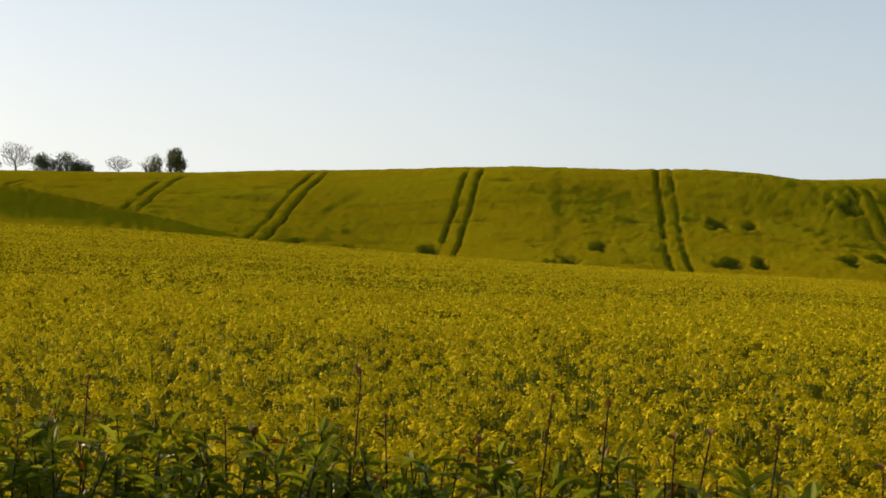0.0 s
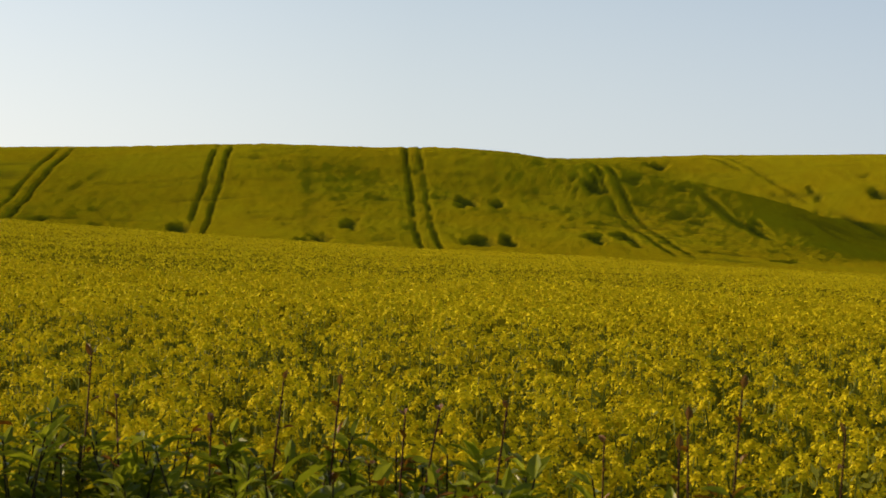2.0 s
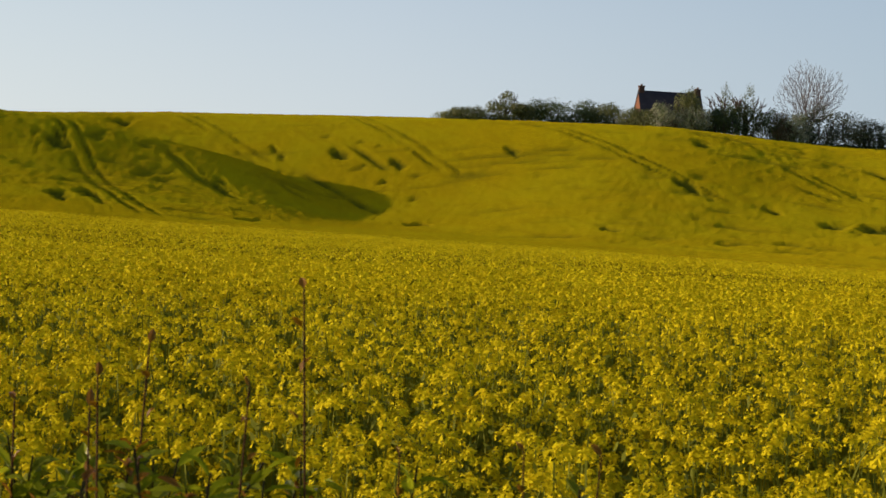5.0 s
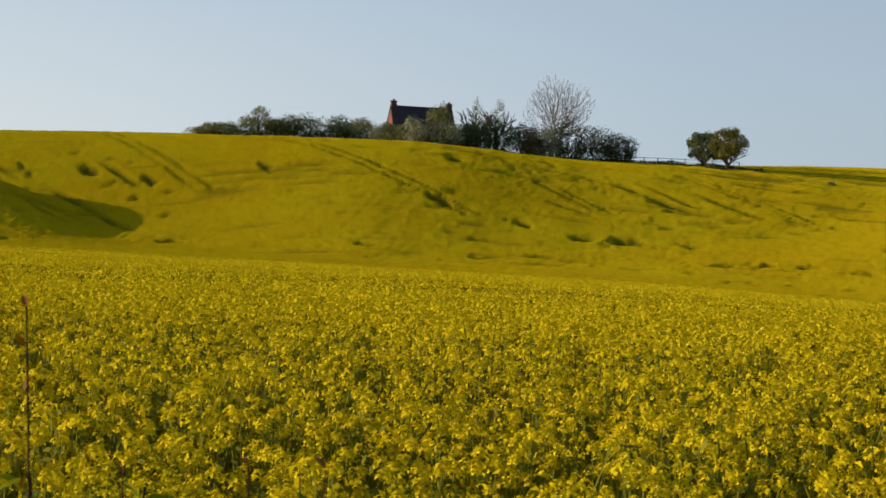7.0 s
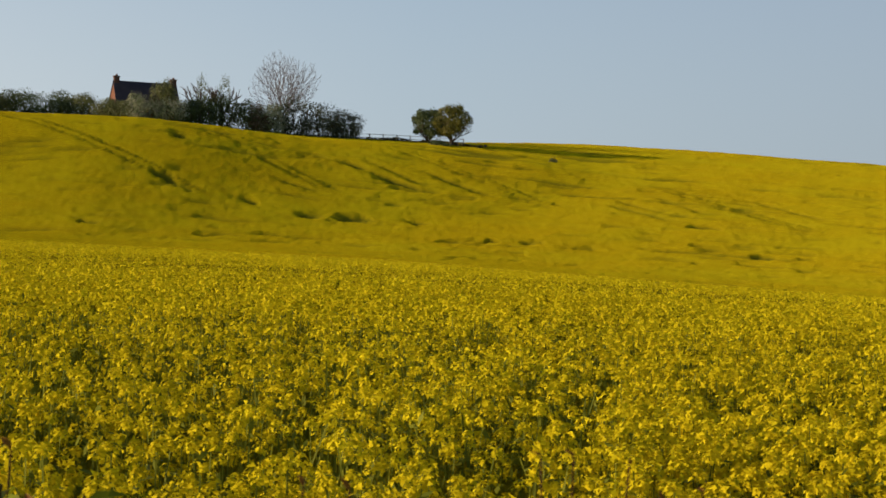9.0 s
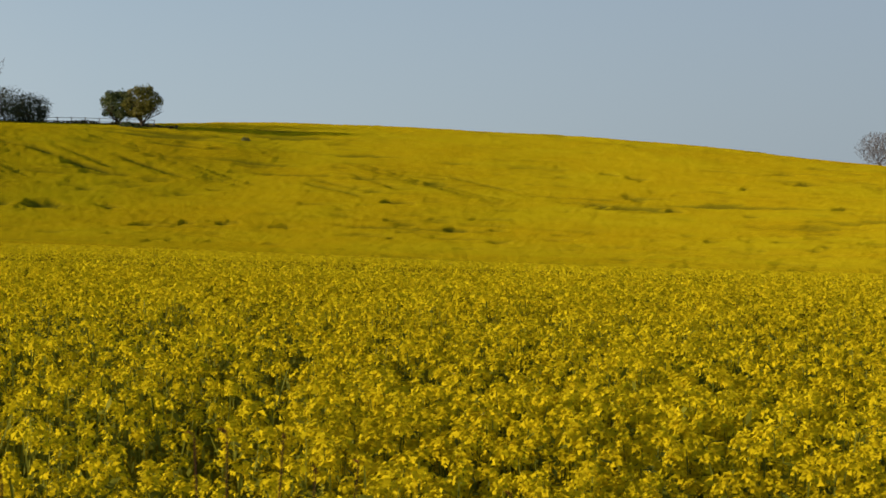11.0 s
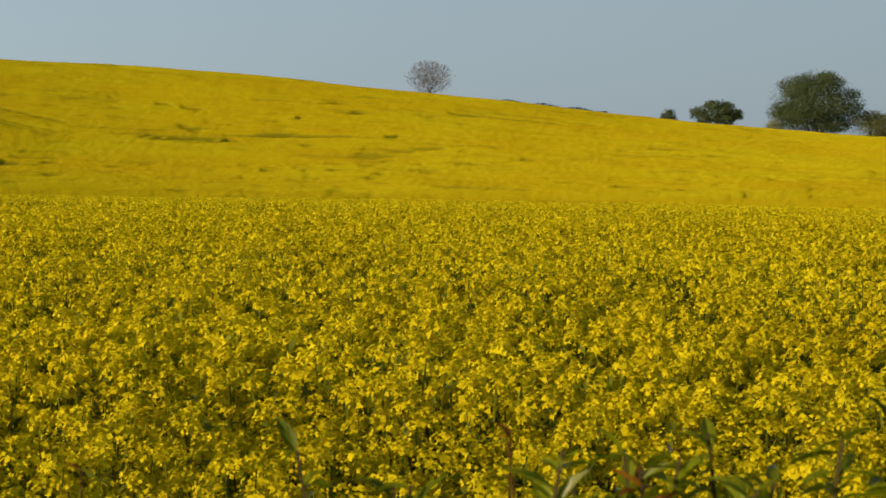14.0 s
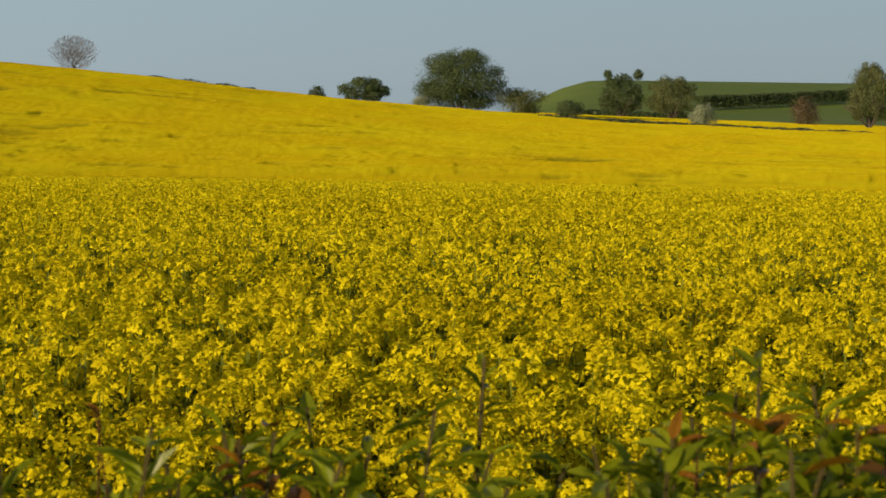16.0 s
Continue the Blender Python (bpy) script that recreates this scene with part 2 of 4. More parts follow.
def crop_top(az, r):
    """Height of the crop's top, in the world, along the line at az degrees: r is an array."""
    v = [ease(np.array(float(az)), LAND[:, 0], LAND[:, k]) for k in range(1, 6)]
    el1, r2, el2, r3, el3 = [float(k) for k in v]
    tan = lambda e: math.tan(radians(e))
    right = min(max((az - 56) / 14, 0), 1)
    far_hill = min(max((az - 71.2) / 5, 0), 1)
    far_hill = far_hill * far_hill * (3 - 2 * far_hill)
    c3 = r3 * tan(el3)
    xs = [0, 5, 20, 80, r2, r3, r3 + 90, 620, 950, 2500, 4800]
    ys = [-0.80, -0.85, -1.12, 80 * tan(el1), r2 * tan(el2), c3, c3 - 4 * (1 - right) - 0.2 * right,
          (-14) * (1 - right) - 5.6 * right, -20 * (1 - far_hill) + 950 * tan(0.56) * far_hill, -30, -40]
    c = ease(r, xs, ys)
    x, y = r * math.sin(radians(az)), r * math.cos(radians(az))
    if -8 < az < 29:   # the nose of the first spur, steep behind
        rc, h = float(ease(np.array(float(az)), *NOSE[:2])), float(ease(np.array(float(az)), NOSE[0], NOSE[2]))
        top = rc * tan(h)
        foot, turn = 182 * tan(-2.05) - 0.14 * max(0, az - 12), min(max((az + 2.0) / 13, 0), 1)
        brow = foot + (top - foot) * ((rc - 22 - 182) / (rc - 182) - 0.25 * turn * turn * (3 - 2 * turn))
        s = ease(r, [120, 182, rc - 22, rc, rc + 26, rc + 60], [-9, foot, brow, top, top - 7, top - 22]) - 1.2 * max(0, az - 24) - 0.06 * max(0, 5 - az) ** 2
        c = c + 0.5 * np.logaddexp(0, np.clip((s - c) / 0.5, -30, 30))
    for line, back, front, behind in SPURS:
        d, h, near = along(x, y, line)
        fall = behind + (front - behind) / (1 + np.exp(-np.clip(near / 3, -30, 30)))
        s = h - fall * (np.sqrt(d * d + back * back) - back)
        k = 0.7
        c = c + k * np.logaddexp(0, np.clip((s - c) / k, -30, 30)) * (r < 330)
    return EYE + c


def top_at(x, y):
    return float(crop_top(math.degrees(math.atan2(x, y)), np.array([math.hypot(x, y)]))[0])


def ground_at(x, y):
    return top_at(x, y) - CROP


def place(az, r):
    """A point of the ground, from its direction and distance."""
    x, y = r * math.sin(radians(az)), r * math.cos(radians(az))
    return Vector((x, y, ground_at(x, y)))


def grid_mesh(name, verts, rows, cols, mat, keep=None):
    me = bpy.data.meshes.new(name)
    i = np.arange(rows * cols).reshape(rows, cols)
    q = np.stack([i[:-1, :-1], i[1:, :-1], i[1:, 1:], i[:-1, 1:]], -1).reshape(-1, 4)
    if keep is not None:
        q = q[keep.ravel()]
    me.vertices.add(len(verts))
    me.vertices.foreach_set("co", np.asarray(verts, np.float32).ravel())
    me.loops.add(q.size)
    me.loops.foreach_set("vertex_index", q.astype(np.int32).ravel())
    me.polygons.add(len(q))
    me.polygons.foreach_set("loop_start", np.arange(0, q.size, 4, dtype=np.int32))
    me.polygons.foreach_set("loop_total", np.full(len(q), 4, np.int32))
    me.polygons.foreach_set("use_smooth", np.ones(len(q), bool))
    me.update(calc_edges=True)
    me.materials.append(mat)
    return me


# ground sheet, all round, to the horizon
az_g = np.r_[np.arange(-24, 96.01, 0.75), np.arange(100, 336.1, 4)]
r_g = np.r_[0.0, np.geomspace(1.5, 150, 50), np.arange(156, 340, 6), np.geomspace(345, 4800, 46)]
rows_v = []
for a in az_g:
    inside = a <= 96
    b = a if inside else 96 + (a - 96) / (336 - 96) * (-24 - 96)
    t = crop_top(b, r_g) - CROP
    if not inside:
        t = np.minimum(t, 0.6) * 1.0
    rows_v.append(np.stack([r_g * math.sin(radians(a)), r_g * math.cos(radians(a)), t], -1))
ground_me = grid_mesh("ground", np.concatenate(rows_v), len(az_g), len(r_g), SOIL)
ground_me.materials.append(GRASS)
cell_r = np.tile(r_g[:-1], len(az_g) - 1)
ground_me.polygons.foreach_set("material_index", (cell_r > 430).astype(np.int32))
ground = tagged(new("ground", ground_me), "rolling farmland soil and grass under the crop", "ground", kind="structure")

# ---------------------------------------------------------------- the crop far off: one rough blanket
def fbm(x, y, scale, seed, octaves=3):
    """Cheap smooth noise, -1 to 1."""
    g = np.random.RandomState(seed)
    tab = g.rand(256, 256) * 2 - 1
    out, amp = 0, 1
    for o in range(octaves):
        u, v = x / scale * 2 ** o + 17 * o, y / scale * 2 ** o + 31 * o
        i, j = np.floor(u).astype(int), np.floor(v).astype(int)
        fu, fv = u - i, v - j
        fu, fv = fu * fu * (3 - 2 * fu), fv * fv * (3 - 2 * fv)
        t = lambda a, b: tab[a % 256, b % 256]
        out = out + amp * ((t(i, j) * (1 - fu) + t(i + 1, j) * fu) * (1 - fv) + (t(i, j + 1) * (1 - fu) + t(i + 1, j + 1) * fu) * fv)
        amp *= 0.5
    return out / 1.75


TRAMLINES = [  # pairs of wheel tracks down the slope: far end, near end, how worn
    (-54.8, 258, -56.1, 240, 0.6), (-37.2, 264, -37.1, 226, 0.8), (-17.0, 268, -20.8, 207, 1.0), (4.0, 264, -0.2, 196, 1.05), (29.4, 264, 23.2, 182, 1.1),
    (52.4, 244, 49.3, 190, 1.0), (78.4, 280, 80.0, 250, 0.9), (102.0, 274, 100.0, 228, 0.9), (121.2, 264, 124.1, 204, 1.1), (145.0, 248, 143.8, 203, 0.65),
    (171.9, 224, 170.0, 189, 0.85), (195.8, 197, 187.9, 161, 1.1),
]
FURROWS = [  # single trodden or washed-out lines: far end, near end, half breadth, depth
    (63.0, 233, 65.4, 213, 0.55, 0.70), (74.0, 229, 77.0, 221, 0.45, 0.60), (84.0, 242, 85.4, 217, 0.65, 0.90), (93.2, 249, 93.5, 237, 0.55, 0.80),
    (139.3, 208, 141.3, 202, 0.5, 0.7), (155.8, 217, 156.6, 200, 0.85, 0.95), (159.7, 215, 159.3, 202, 0.5, 0.7), (164.6, 209, 165.0, 196, 0.55, 0.75),
    (187.3, 186, 183.6, 174, 0.7, 0.55), (199.6, 180, 196.9, 166, 0.6, 0.8), (176.8, 184, 175.6, 173, 0.8, 0.8), (15.1, 257, 12.2, 190, 0.9, 0.16),
    (-11.2, 242, -14.2, 229, 0.7, 0.3), (180.0, 186, 178.4, 176, 0.55, 0.65),
]
LAID = [  # laid patches on the western slope: x, y, half length along the rows, half breadth
    (12.6, 193.4, 2.4, 1.9), (16.6, 204.6, 2.0, 0.9), (-1.4, 208.0, 1.6, 1.3), (-16.4, 211.3, 0.9, 1.1), (-9.5, 209.8, 0.8, 1.0), (32.1, 224.7, 2.8, 1.2), (29.4, 195, 2.8, 1.6),
    (32.7, 196, 3.6, 0.8), (35.8, 224.5, 2.8, 0.8), (42.7, 200.5, 2.6, 1.0), (46.3, 200, 4.0, 1.0), (48.9, 235, 1.8, 1.9), (60.4, 187.8, 1.0, 1.9),
    (86.2, 207.3, 0.9, 1.4), (67.2, 274.5, 1.5, 1.4), (65.7, 220.4, 2.4, 1.1), (95.8, 238.2, 1.8, 1.1), (83.1, 252, 1.8, 0.8), (90.7, 246.3, 1.6, 0.9),
]
LAID_EAST = [  # the same farther east
    (110.5, 233.2, 1.8, 1.0), (123.6, 208.0, 2.6, 1.2), (136.8, 228.6, 1.4, 1.3), (136.6, 187.6, 1.9, 2.8), (132.6, 190.0, 0.9, 2.2), (128.7, 198.4, 1.2, 1.0),
    (103.0, 191.0, 0.8, 1.4), (138.3, 171.0, 0.9, 1.4), (142.6, 169.0, 0.9, 1.8), (147.2, 166.9, 0.9, 1.6), (143.4, 183.0, 1.0, 1.0), (150.1, 161.5, 1.0, 1.9),
    (176.0, 166.8, 1.2, 1.3), (165.9, 148.3, 0.9, 1.6), (199.0, 140.4, 1.1, 2.0), (195.1, 149.9, 0.9, 2.0), (219.6, 161.2, 1.2, 1.3), (219.8, 166.9, 0.8, 1.3),
    (214.4, 125.7, 0.9, 1.9), (234.3, 143.9, 1.0, 1.7), (155.8, 206.2, 2.0, 1.2),
]


def gaps(x, y):
    """How far the crop is trodden down or laid, 0 to 1."""
    out = np.zeros(np.shape(x))

    def beside(x0, y0, x1, y1):
        dx, dy = x1 - x0, y1 - y0
        n = math.hypot(dx, dy)
        return ((x - x0) * dx + (y - y0) * dy) / n, ((x - x0) * dy - (y - y0) * dx) / n, n

    for x0, y0, x1, y1, worn in TRAMLINES:
        s, off, n = beside(x0, y0, x1, y1)
        on = np.nonzero((abs(off) < 2.6) & (s > -4) & (s < n + 4))[0]
        if len(on):
            u, v = x[on], y[on]
            o = off[on] - 0.45 * fbm(0 * u + x0, v, 26, 5, 1) - 0.22 * fbm(0 * u + x0, v, 5, 23, 2)
            for side in (-0.95, 0.95):
                wheel = abs(o - side) + 0.16 * fbm(u, v, 2.2, 10, 2)
                patchy = np.clip(worn * (0.62 + 1.2 * fbm(u + 7 * side, v, 7, 6, 3) + 0.30 * s[on] / n), 0.12, 0.9)
                ends = np.clip((s[on] + 4) / 6, 0, 1) * np.clip((n + 4 - s[on]) / 5, 0, 1)
                out[on] = np.maximum(out[on], 0.78 * np.clip(1.3 - wheel / 0.25, 0, 1) * ends * patchy)
    for x0, y0, x1, y1, half, deep in FURROWS:
        s, off, n = beside(x0, y0, x1, y1)
        on = np.nonzero((abs(off) < 3 * half) & (s > -2) & (s < n + 2))[0]
        if len(on):
            u, v = x[on], y[on]
            o = abs(off[on] - 0.5 * fbm(0 * u + x0, v, 12, 5, 2)) + 0.3 * half * fbm(u, v, 1.6, 14, 2)
            ends = np.clip((s[on] + 2) / 4, 0, 1) * np.clip((n + 2 - s[on]) / 3, 0, 1)
            out[on] = np.maximum(out[on], deep * np.clip(1.4 - o / half, 0, 1) * ends * np.clip(0.75 + 1.1 * fbm(u, v, 5, 15, 3), 0.1, 1))
    for px, py, hl, hw in LAID + LAID_EAST:
        near = np.nonzero((abs(x - px) < 3 * hw + 2) & (abs(y - py) < 4 * hl + 2))[0]
        if len(near):
            u, v = x[near], y[near]
            q = np.hypot((u - px - 0.05 * (v - py)) / (0.85 * hw), (v - py) / (1.4 * hl)) + 1.4 * fbm(u, 0.4 * v, 1.0, 7, 3)
            out[near] = np.maximum(out[near], np.clip(1.1 * (1.3 - q), 0, 0.9))
    far = np.clip((np.hypot(x, y) - 165) / 40, 0, 1)
    fleck = fbm(x * 0.45 + y * 0.25, y * 0.9 - x * 0.5, 2.2, 8, 2) + 0.6 * fbm(x, y, 30, 9, 2)
    speck = fbm(x, y, 1.7, 16, 2) + 0.5 * fbm(x, y, 22, 17, 2)
    out = np.maximum(out, np.maximum(np.clip((fleck - 0.70) * 2.2, 0, 0.6), np.clip((speck - 0.78) * 2.2, 0, 0.5)) * far)
    return np.clip(out, 0, 1)


az_c = np.arange(-15, 88.01, 0.08)
r_c = np.r_[np.geomspace(2.6, 100, 32), np.arange(104, 180, 4.0), np.arange(182, 345, 0.95)]
rows_v, rows_g = [], []
rng_c = np.random.RandomState(19)
for a in az_c:
    t = crop_top(a, r_c)
    x, y = r_c * math.sin(radians(a)), r_c * math.cos(radians(a))
    gap_shade = gaps(x, y)
    far = np.clip((r_c - 60) / 120, 0.3, 1)
    east = min(max((a - 12) / 25, 0.6), 1)
    streak = fbm(0 * r_c + radians(a) * 250 / 4.5, r_c, 2.6, 20, 3)   # drifts of taller and shorter crop along the slope
    lump = far * (0.05 * fbm(x, y, 2.6, 1) + 0.06 * fbm(x, y, 1.0, 2, 2) + 0.14 * fbm(x, y, 8, 3, 2) + (0.16 + 0.16 * east) * fbm(x, y, 24, 18, 2) + 0.15 * east * streak + 0.045 * rng_c.uniform(-1, 1, len(x)))
    dash = fbm(0 * r_c + radians(a) * 250 / 2.4, r_c, 1.7, 24, 2) + 0.4 * fbm(x, y, 15, 25, 2)
    gap_shade = np.maximum(gap_shade, far * (r_c > 165) * np.clip((dash - 0.34) * 1.5 * east, 0, 0.5))
    # the drifts' shading is darkened into the colour, as front light flattens their relief
    gap_shade = np.maximum(gap_shade, far * (r_c > 150) * np.clip((streak + 0.5 * fbm(x, y, 18, 22, 2) - 0.42) * 2.6 * east, 0, 0.7))
    sink = 0.13 * np.clip((85 - r_c) / 35, 0, 1) + 0.10 * np.clip((30 - r_c) / 18, 0, 1) + 0.30 * np.clip((r_c - 335) / 8, 0, 4)
    rows_v.append(np.stack([x, y, t + lump - sink - 0.5 * gap_shade], -1))
    # near by, shade under the flower heads is painted into the blanket's colour
    rows_g.append(np.maximum(gap_shade, 0.55 * np.clip((75 - r_c) / 45, 0, 1)))
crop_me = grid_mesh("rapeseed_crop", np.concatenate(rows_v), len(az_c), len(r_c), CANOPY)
at = crop_me.attributes.new("gap_shade", "FLOAT", "POINT")
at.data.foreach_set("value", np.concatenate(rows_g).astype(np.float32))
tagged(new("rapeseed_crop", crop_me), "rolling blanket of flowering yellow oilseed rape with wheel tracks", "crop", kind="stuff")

# a strip of the same crop beyond the boundary hedge
az_s, r_s = np.arange(73.5, 93, 0.25), np.arange(330, 441, 2.0)
strip = []
for a in az_s:
    x, y = r_s * math.sin(radians(a)), r_s * math.cos(radians(a))
    strip.append(np.stack([x, y, crop_top(a, r_s) - 0.1 + 0.15 * fbm(x, y, 3, 4, 2) - 1.3 * ((r_s < 331) | (r_s > 439))], -1))
tagged(new("rapeseed_strip", grid_mesh("rapeseed_strip", np.concatenate(strip), len(az_s), len(r_s), CANOPY)), "narrow yellow strip of rape beyond the boundary hedge", "crop", kind="stuff")

# ---------------------------------------------------------------- helpers for things
def mesh_of(name, verts, faces, mat, smooth=False):
    me = bpy.data.meshes.new(name)
    me.from_pydata([tuple(v) for v in verts], [], [tuple(f) for f in faces])
    me.materials.append(mat)
    if smooth:
        me.polygons.foreach_set("use_smooth", np.ones(len(me.polygons), bool))
    return me


def quad_mesh(name, verts, mat, per=4):
    """A mesh of many loose quads, or triangles: verts is (n, per, 3)."""
    verts = np.asarray(verts, np.float32).reshape(-1, 3)
    n = len(verts) // per
    me = bpy.data.meshes.new(name)
    me.vertices.add(len(verts))
    me.vertices.foreach_set("co", verts.ravel())
    me.loops.add(per * n)
    me.loops.foreach_set("vertex_index", np.arange(per * n, dtype=np.int32))
    me.polygons.add(n)
    me.polygons.foreach_set("loop_start", np.arange(0, per * n, per, dtype=np.int32))
    me.polygons.foreach_set("loop_total", np.full(n, per, np.int32))
    me.update(calc_edges=True)
    me.materials.append(mat)
    return me


def part(name, me, parent, label="", m=None):
    ob = new(name, me)
    ob.parent = parent
    if m is not None:
        ob.matrix_basis = m
    return tagged(ob, label)


def thing(name, at, label, category, group="", rz=0.0, kind=""):
    ob = new(name)
    ob.empty_display_size = 0.1
    ob.matrix_basis = pose(*at, 0, 0, rz)
    return tagged(ob, label, category, group, kind)


def tube(points, radii, sides=5):
    """Verts and faces of a tapered tube along points."""
    verts, faces = [], []
    pts = [Vector(p) for p in points]
    for i, p in enumerate(pts):
        d = (pts[min(i + 1, len(pts) - 1)] - pts[max(i - 1, 0)]).normalized()
        u = d.orthogonal().normalized()
        v = d.cross(u)
        for k in range(sides):
            a = 2 * math.pi * k / sides
            verts.append(p + float(radii[i]) * (math.cos(a) * u + math.sin(a) * v))
    for i in range(len(pts) - 1):
        for k in range(sides):
            a, b = i * sides + k, i * sides + (k + 1) % sides
            faces.append((a, b, b + sides, a + sides))
    faces.append(tuple(range(sides))[::-1])
    faces.append(tuple((len(pts) - 1) * sides + k for k in range(sides)))
    return verts, faces


def joined(pieces):
    verts, faces = [], []
    for v, f in pieces:
        n = len(verts)
        verts += v
        faces += [tuple(i + n for i in g) for g in f]
    return verts, faces


def box(x0, x1, y0, y1, z0, z1):
    v = [(x, y, z) for z in (z0, z1) for x, y in ((x0, y0), (x1, y0), (x1, y1), (x0, y1))]
    return [Vector(p) for p in v], [(3, 2, 1, 0), (4, 5, 6, 7), (0, 1, 5, 4), (1, 2, 6, 5), (2, 3, 7, 6), (3, 0, 4, 7)]


def unit(v):
    return v / (np.linalg.norm(v, axis=-1, keepdims=True) + 1e-9)


def leaf_quads(rng, centres, size, out=None, spread=1.0, aspect=0.7):
    """Loose leaf quads at the centres, turned at random about the way out."""
    n = len(centres)
    d = rng.normal(size=(n, 3))
    if out is not None:
        d = unit(out) + spread * 0.6 * d
    d = unit(d)
    u = unit(np.cross(d, rng.normal(size=(n, 3))))
    v = np.cross(d, u)
    s = (size * (0.6 + 0.8 * rng.rand(n)))[:, None]
    u, v = u * s, v * s * aspect
    return np.stack([centres - u - 0.3 * v, centres - 0.2 * u + v, centres + u + 0.2 * v, centres + 0.1 * u - v], 1)


# ---------------------------------------------------------------- the crop near by: plants with flower heads
AZ_T, R_T = np.arange(-24, 96.1, 0.5), np.r_[np.arange(1, 20, 0.5), np.geomspace(20, 340, 120)]
TOPS = np.stack([crop_top(a, R_T) for a in AZ_T])


def tops(az, r):
    i = np.clip((az + 24) / 0.5, 0, len(AZ_T) - 1.001)
    i0 = i.astype(int)
    j = np.clip(np.interp(r, R_T, np.arange(len(R_T))), 0, len(R_T) - 1.001)
    j0 = j.astype(int)
    fi, fj = i - i0, j - j0
    return (TOPS[i0, j0] * (1 - fi) + TOPS[i0 + 1, j0] * fi) * (1 - fj) + (TOPS[i0, j0 + 1] * (1 - fi) + TOPS[i0 + 1, j0 + 1] * fi) * fj


def hedge_r(az):
    """Distance of the roadside hedge from the eye."""
    return np.interp(az, [-24, -10, 0, 8, 15, 22, 30, 45, 60, 75, 96], [4.3, 4.2, 3.9, 3.4, 2.8, 2.3, 2.0, 1.75, 1.65, 1.65, 1.9])


def heads_at(rng, r0, r1, density, per_plant, spread, a0, a1):
    """Flower heads of plants spread over the field between two distances: places and sizes."""
    n = int(density * 0.5 * radians(a1 - a0) * (r1 * r1 - r0 * r0))
    r, az = np.sqrt(rng.uniform(r0 * r0, r1 * r1, n)), rng.uniform(a0, a1, n)
    x, y = r * np.sin(np.radians(az)), r * np.cos(np.radians(az))
    thin = fbm(x, y, 0.9, 11, 2) + 0.5 * fbm(x, y, 5, 12, 2)
    ok = (thin > -1.0 + 0.25 * rng.normal(size=n)) & (r > hedge_r(az) + 0.32) & (r < 30 + 50 * rng.rand(n) ** 0.7)
    r, az, x, y, thin = r[ok], az[ok], x[ok], y[ok], thin[ok]
    even = np.interp(az, [30, 50], [1.0, 0.75])   # the crop stands more even to the east
    z = tops(az, r) + 0.05 * even * fbm(x, y, 1.6, 13, 2) + even * np.interp(r, [15, 30], [0.05, 0.02]) * rng.normal(size=len(x))
    base = np.stack([x, y, z], -1)
    p = np.repeat(base, per_plant, 0)
    k = np.tile(np.arange(per_plant), len(base))
    a = rng.uniform(0, 2 * np.pi, len(p))
    d = np.where(k == 0, 0.01, spread * rng.uniform(0.5, 1.2, len(p)))
    p = p + np.stack([d * np.cos(a), d * np.sin(a), np.where(k == 0, 0, -(rng.uniform(0.0, 0.06, len(p)) + 0.05 * np.maximum(k - 1, 0)) * np.repeat(even, per_plant))], -1)
    return base, p


def florets(rng, heads, k, radius, tall, size, fine):
    """Petals over domed flower heads: folded pairs of petals when fine, single three-cornered ones when not."""
    n = len(heads)
    s = rng.uniform(0.75, 1.25, n)
    th, h = rng.uniform(0, 2 * np.pi, (n, k)), rng.rand(n, k)
    rr = radius * s[:, None] * np.sqrt(1.03 - h ** 2) * rng.uniform(0.86, 1.05, (n, k))
    off = np.stack([rr * np.cos(th), rr * np.sin(th), (h - 0.55) * tall * s[:, None]], -1)
    c = (heads[:, None, :] + off).reshape(-1, 3)
    out = np.stack([np.cos(th) * (1 - 0.6 * h), np.sin(th) * (1 - 0.6 * h), 0.25 + h], -1).reshape(-1, 3)
    d = unit(out + (0.32 if fine else 0.22) * rng.normal(size=c.shape))
    u = unit(np.cross(d, rng.normal(size=c.shape)))
    v = np.cross(d, u)
    sz = size * rng.uniform(0.75, 1.25, (len(c), 1))
    core = np.repeat(heads, 3, 0) + 0.3 * radius * rng.normal(size=(3 * n, 3))
    if fine:
        core = leaf_quads(rng, core, radius * 0.34, aspect=0.9)
        lift = d * sz * 0.3
        return np.concatenate([core, np.stack([c - u * sz + lift, c - v * sz * 0.8, c + u * sz + lift, c + v * sz * 0.8], 1)])
    core = core[::3] if k < 12 else core
    core = leaf_quads(rng, core, radius * 0.5, aspect=0.9)[:, :3]
    return np.concatenate([core, np.stack([c - u * sz - v * sz * 0.6, c + u * sz - v * sz * 0.6, c + v * sz * 1.1], 1)])


def stalks(rng, tips, length, width, lean=0.12):
    n = len(tips)
    a = rng.uniform(0, np.pi, n)
    w = np.stack([np.cos(a), np.sin(a), 0 * a], -1) * width
    foot = tips + np.concatenate([lean * rng.normal(size=(n, 2)) * length, -length * np.ones((n, 1))], 1)
    return np.stack([tips - w, tips + w, foot + 1.6 * w, foot - 1.6 * w], 1)


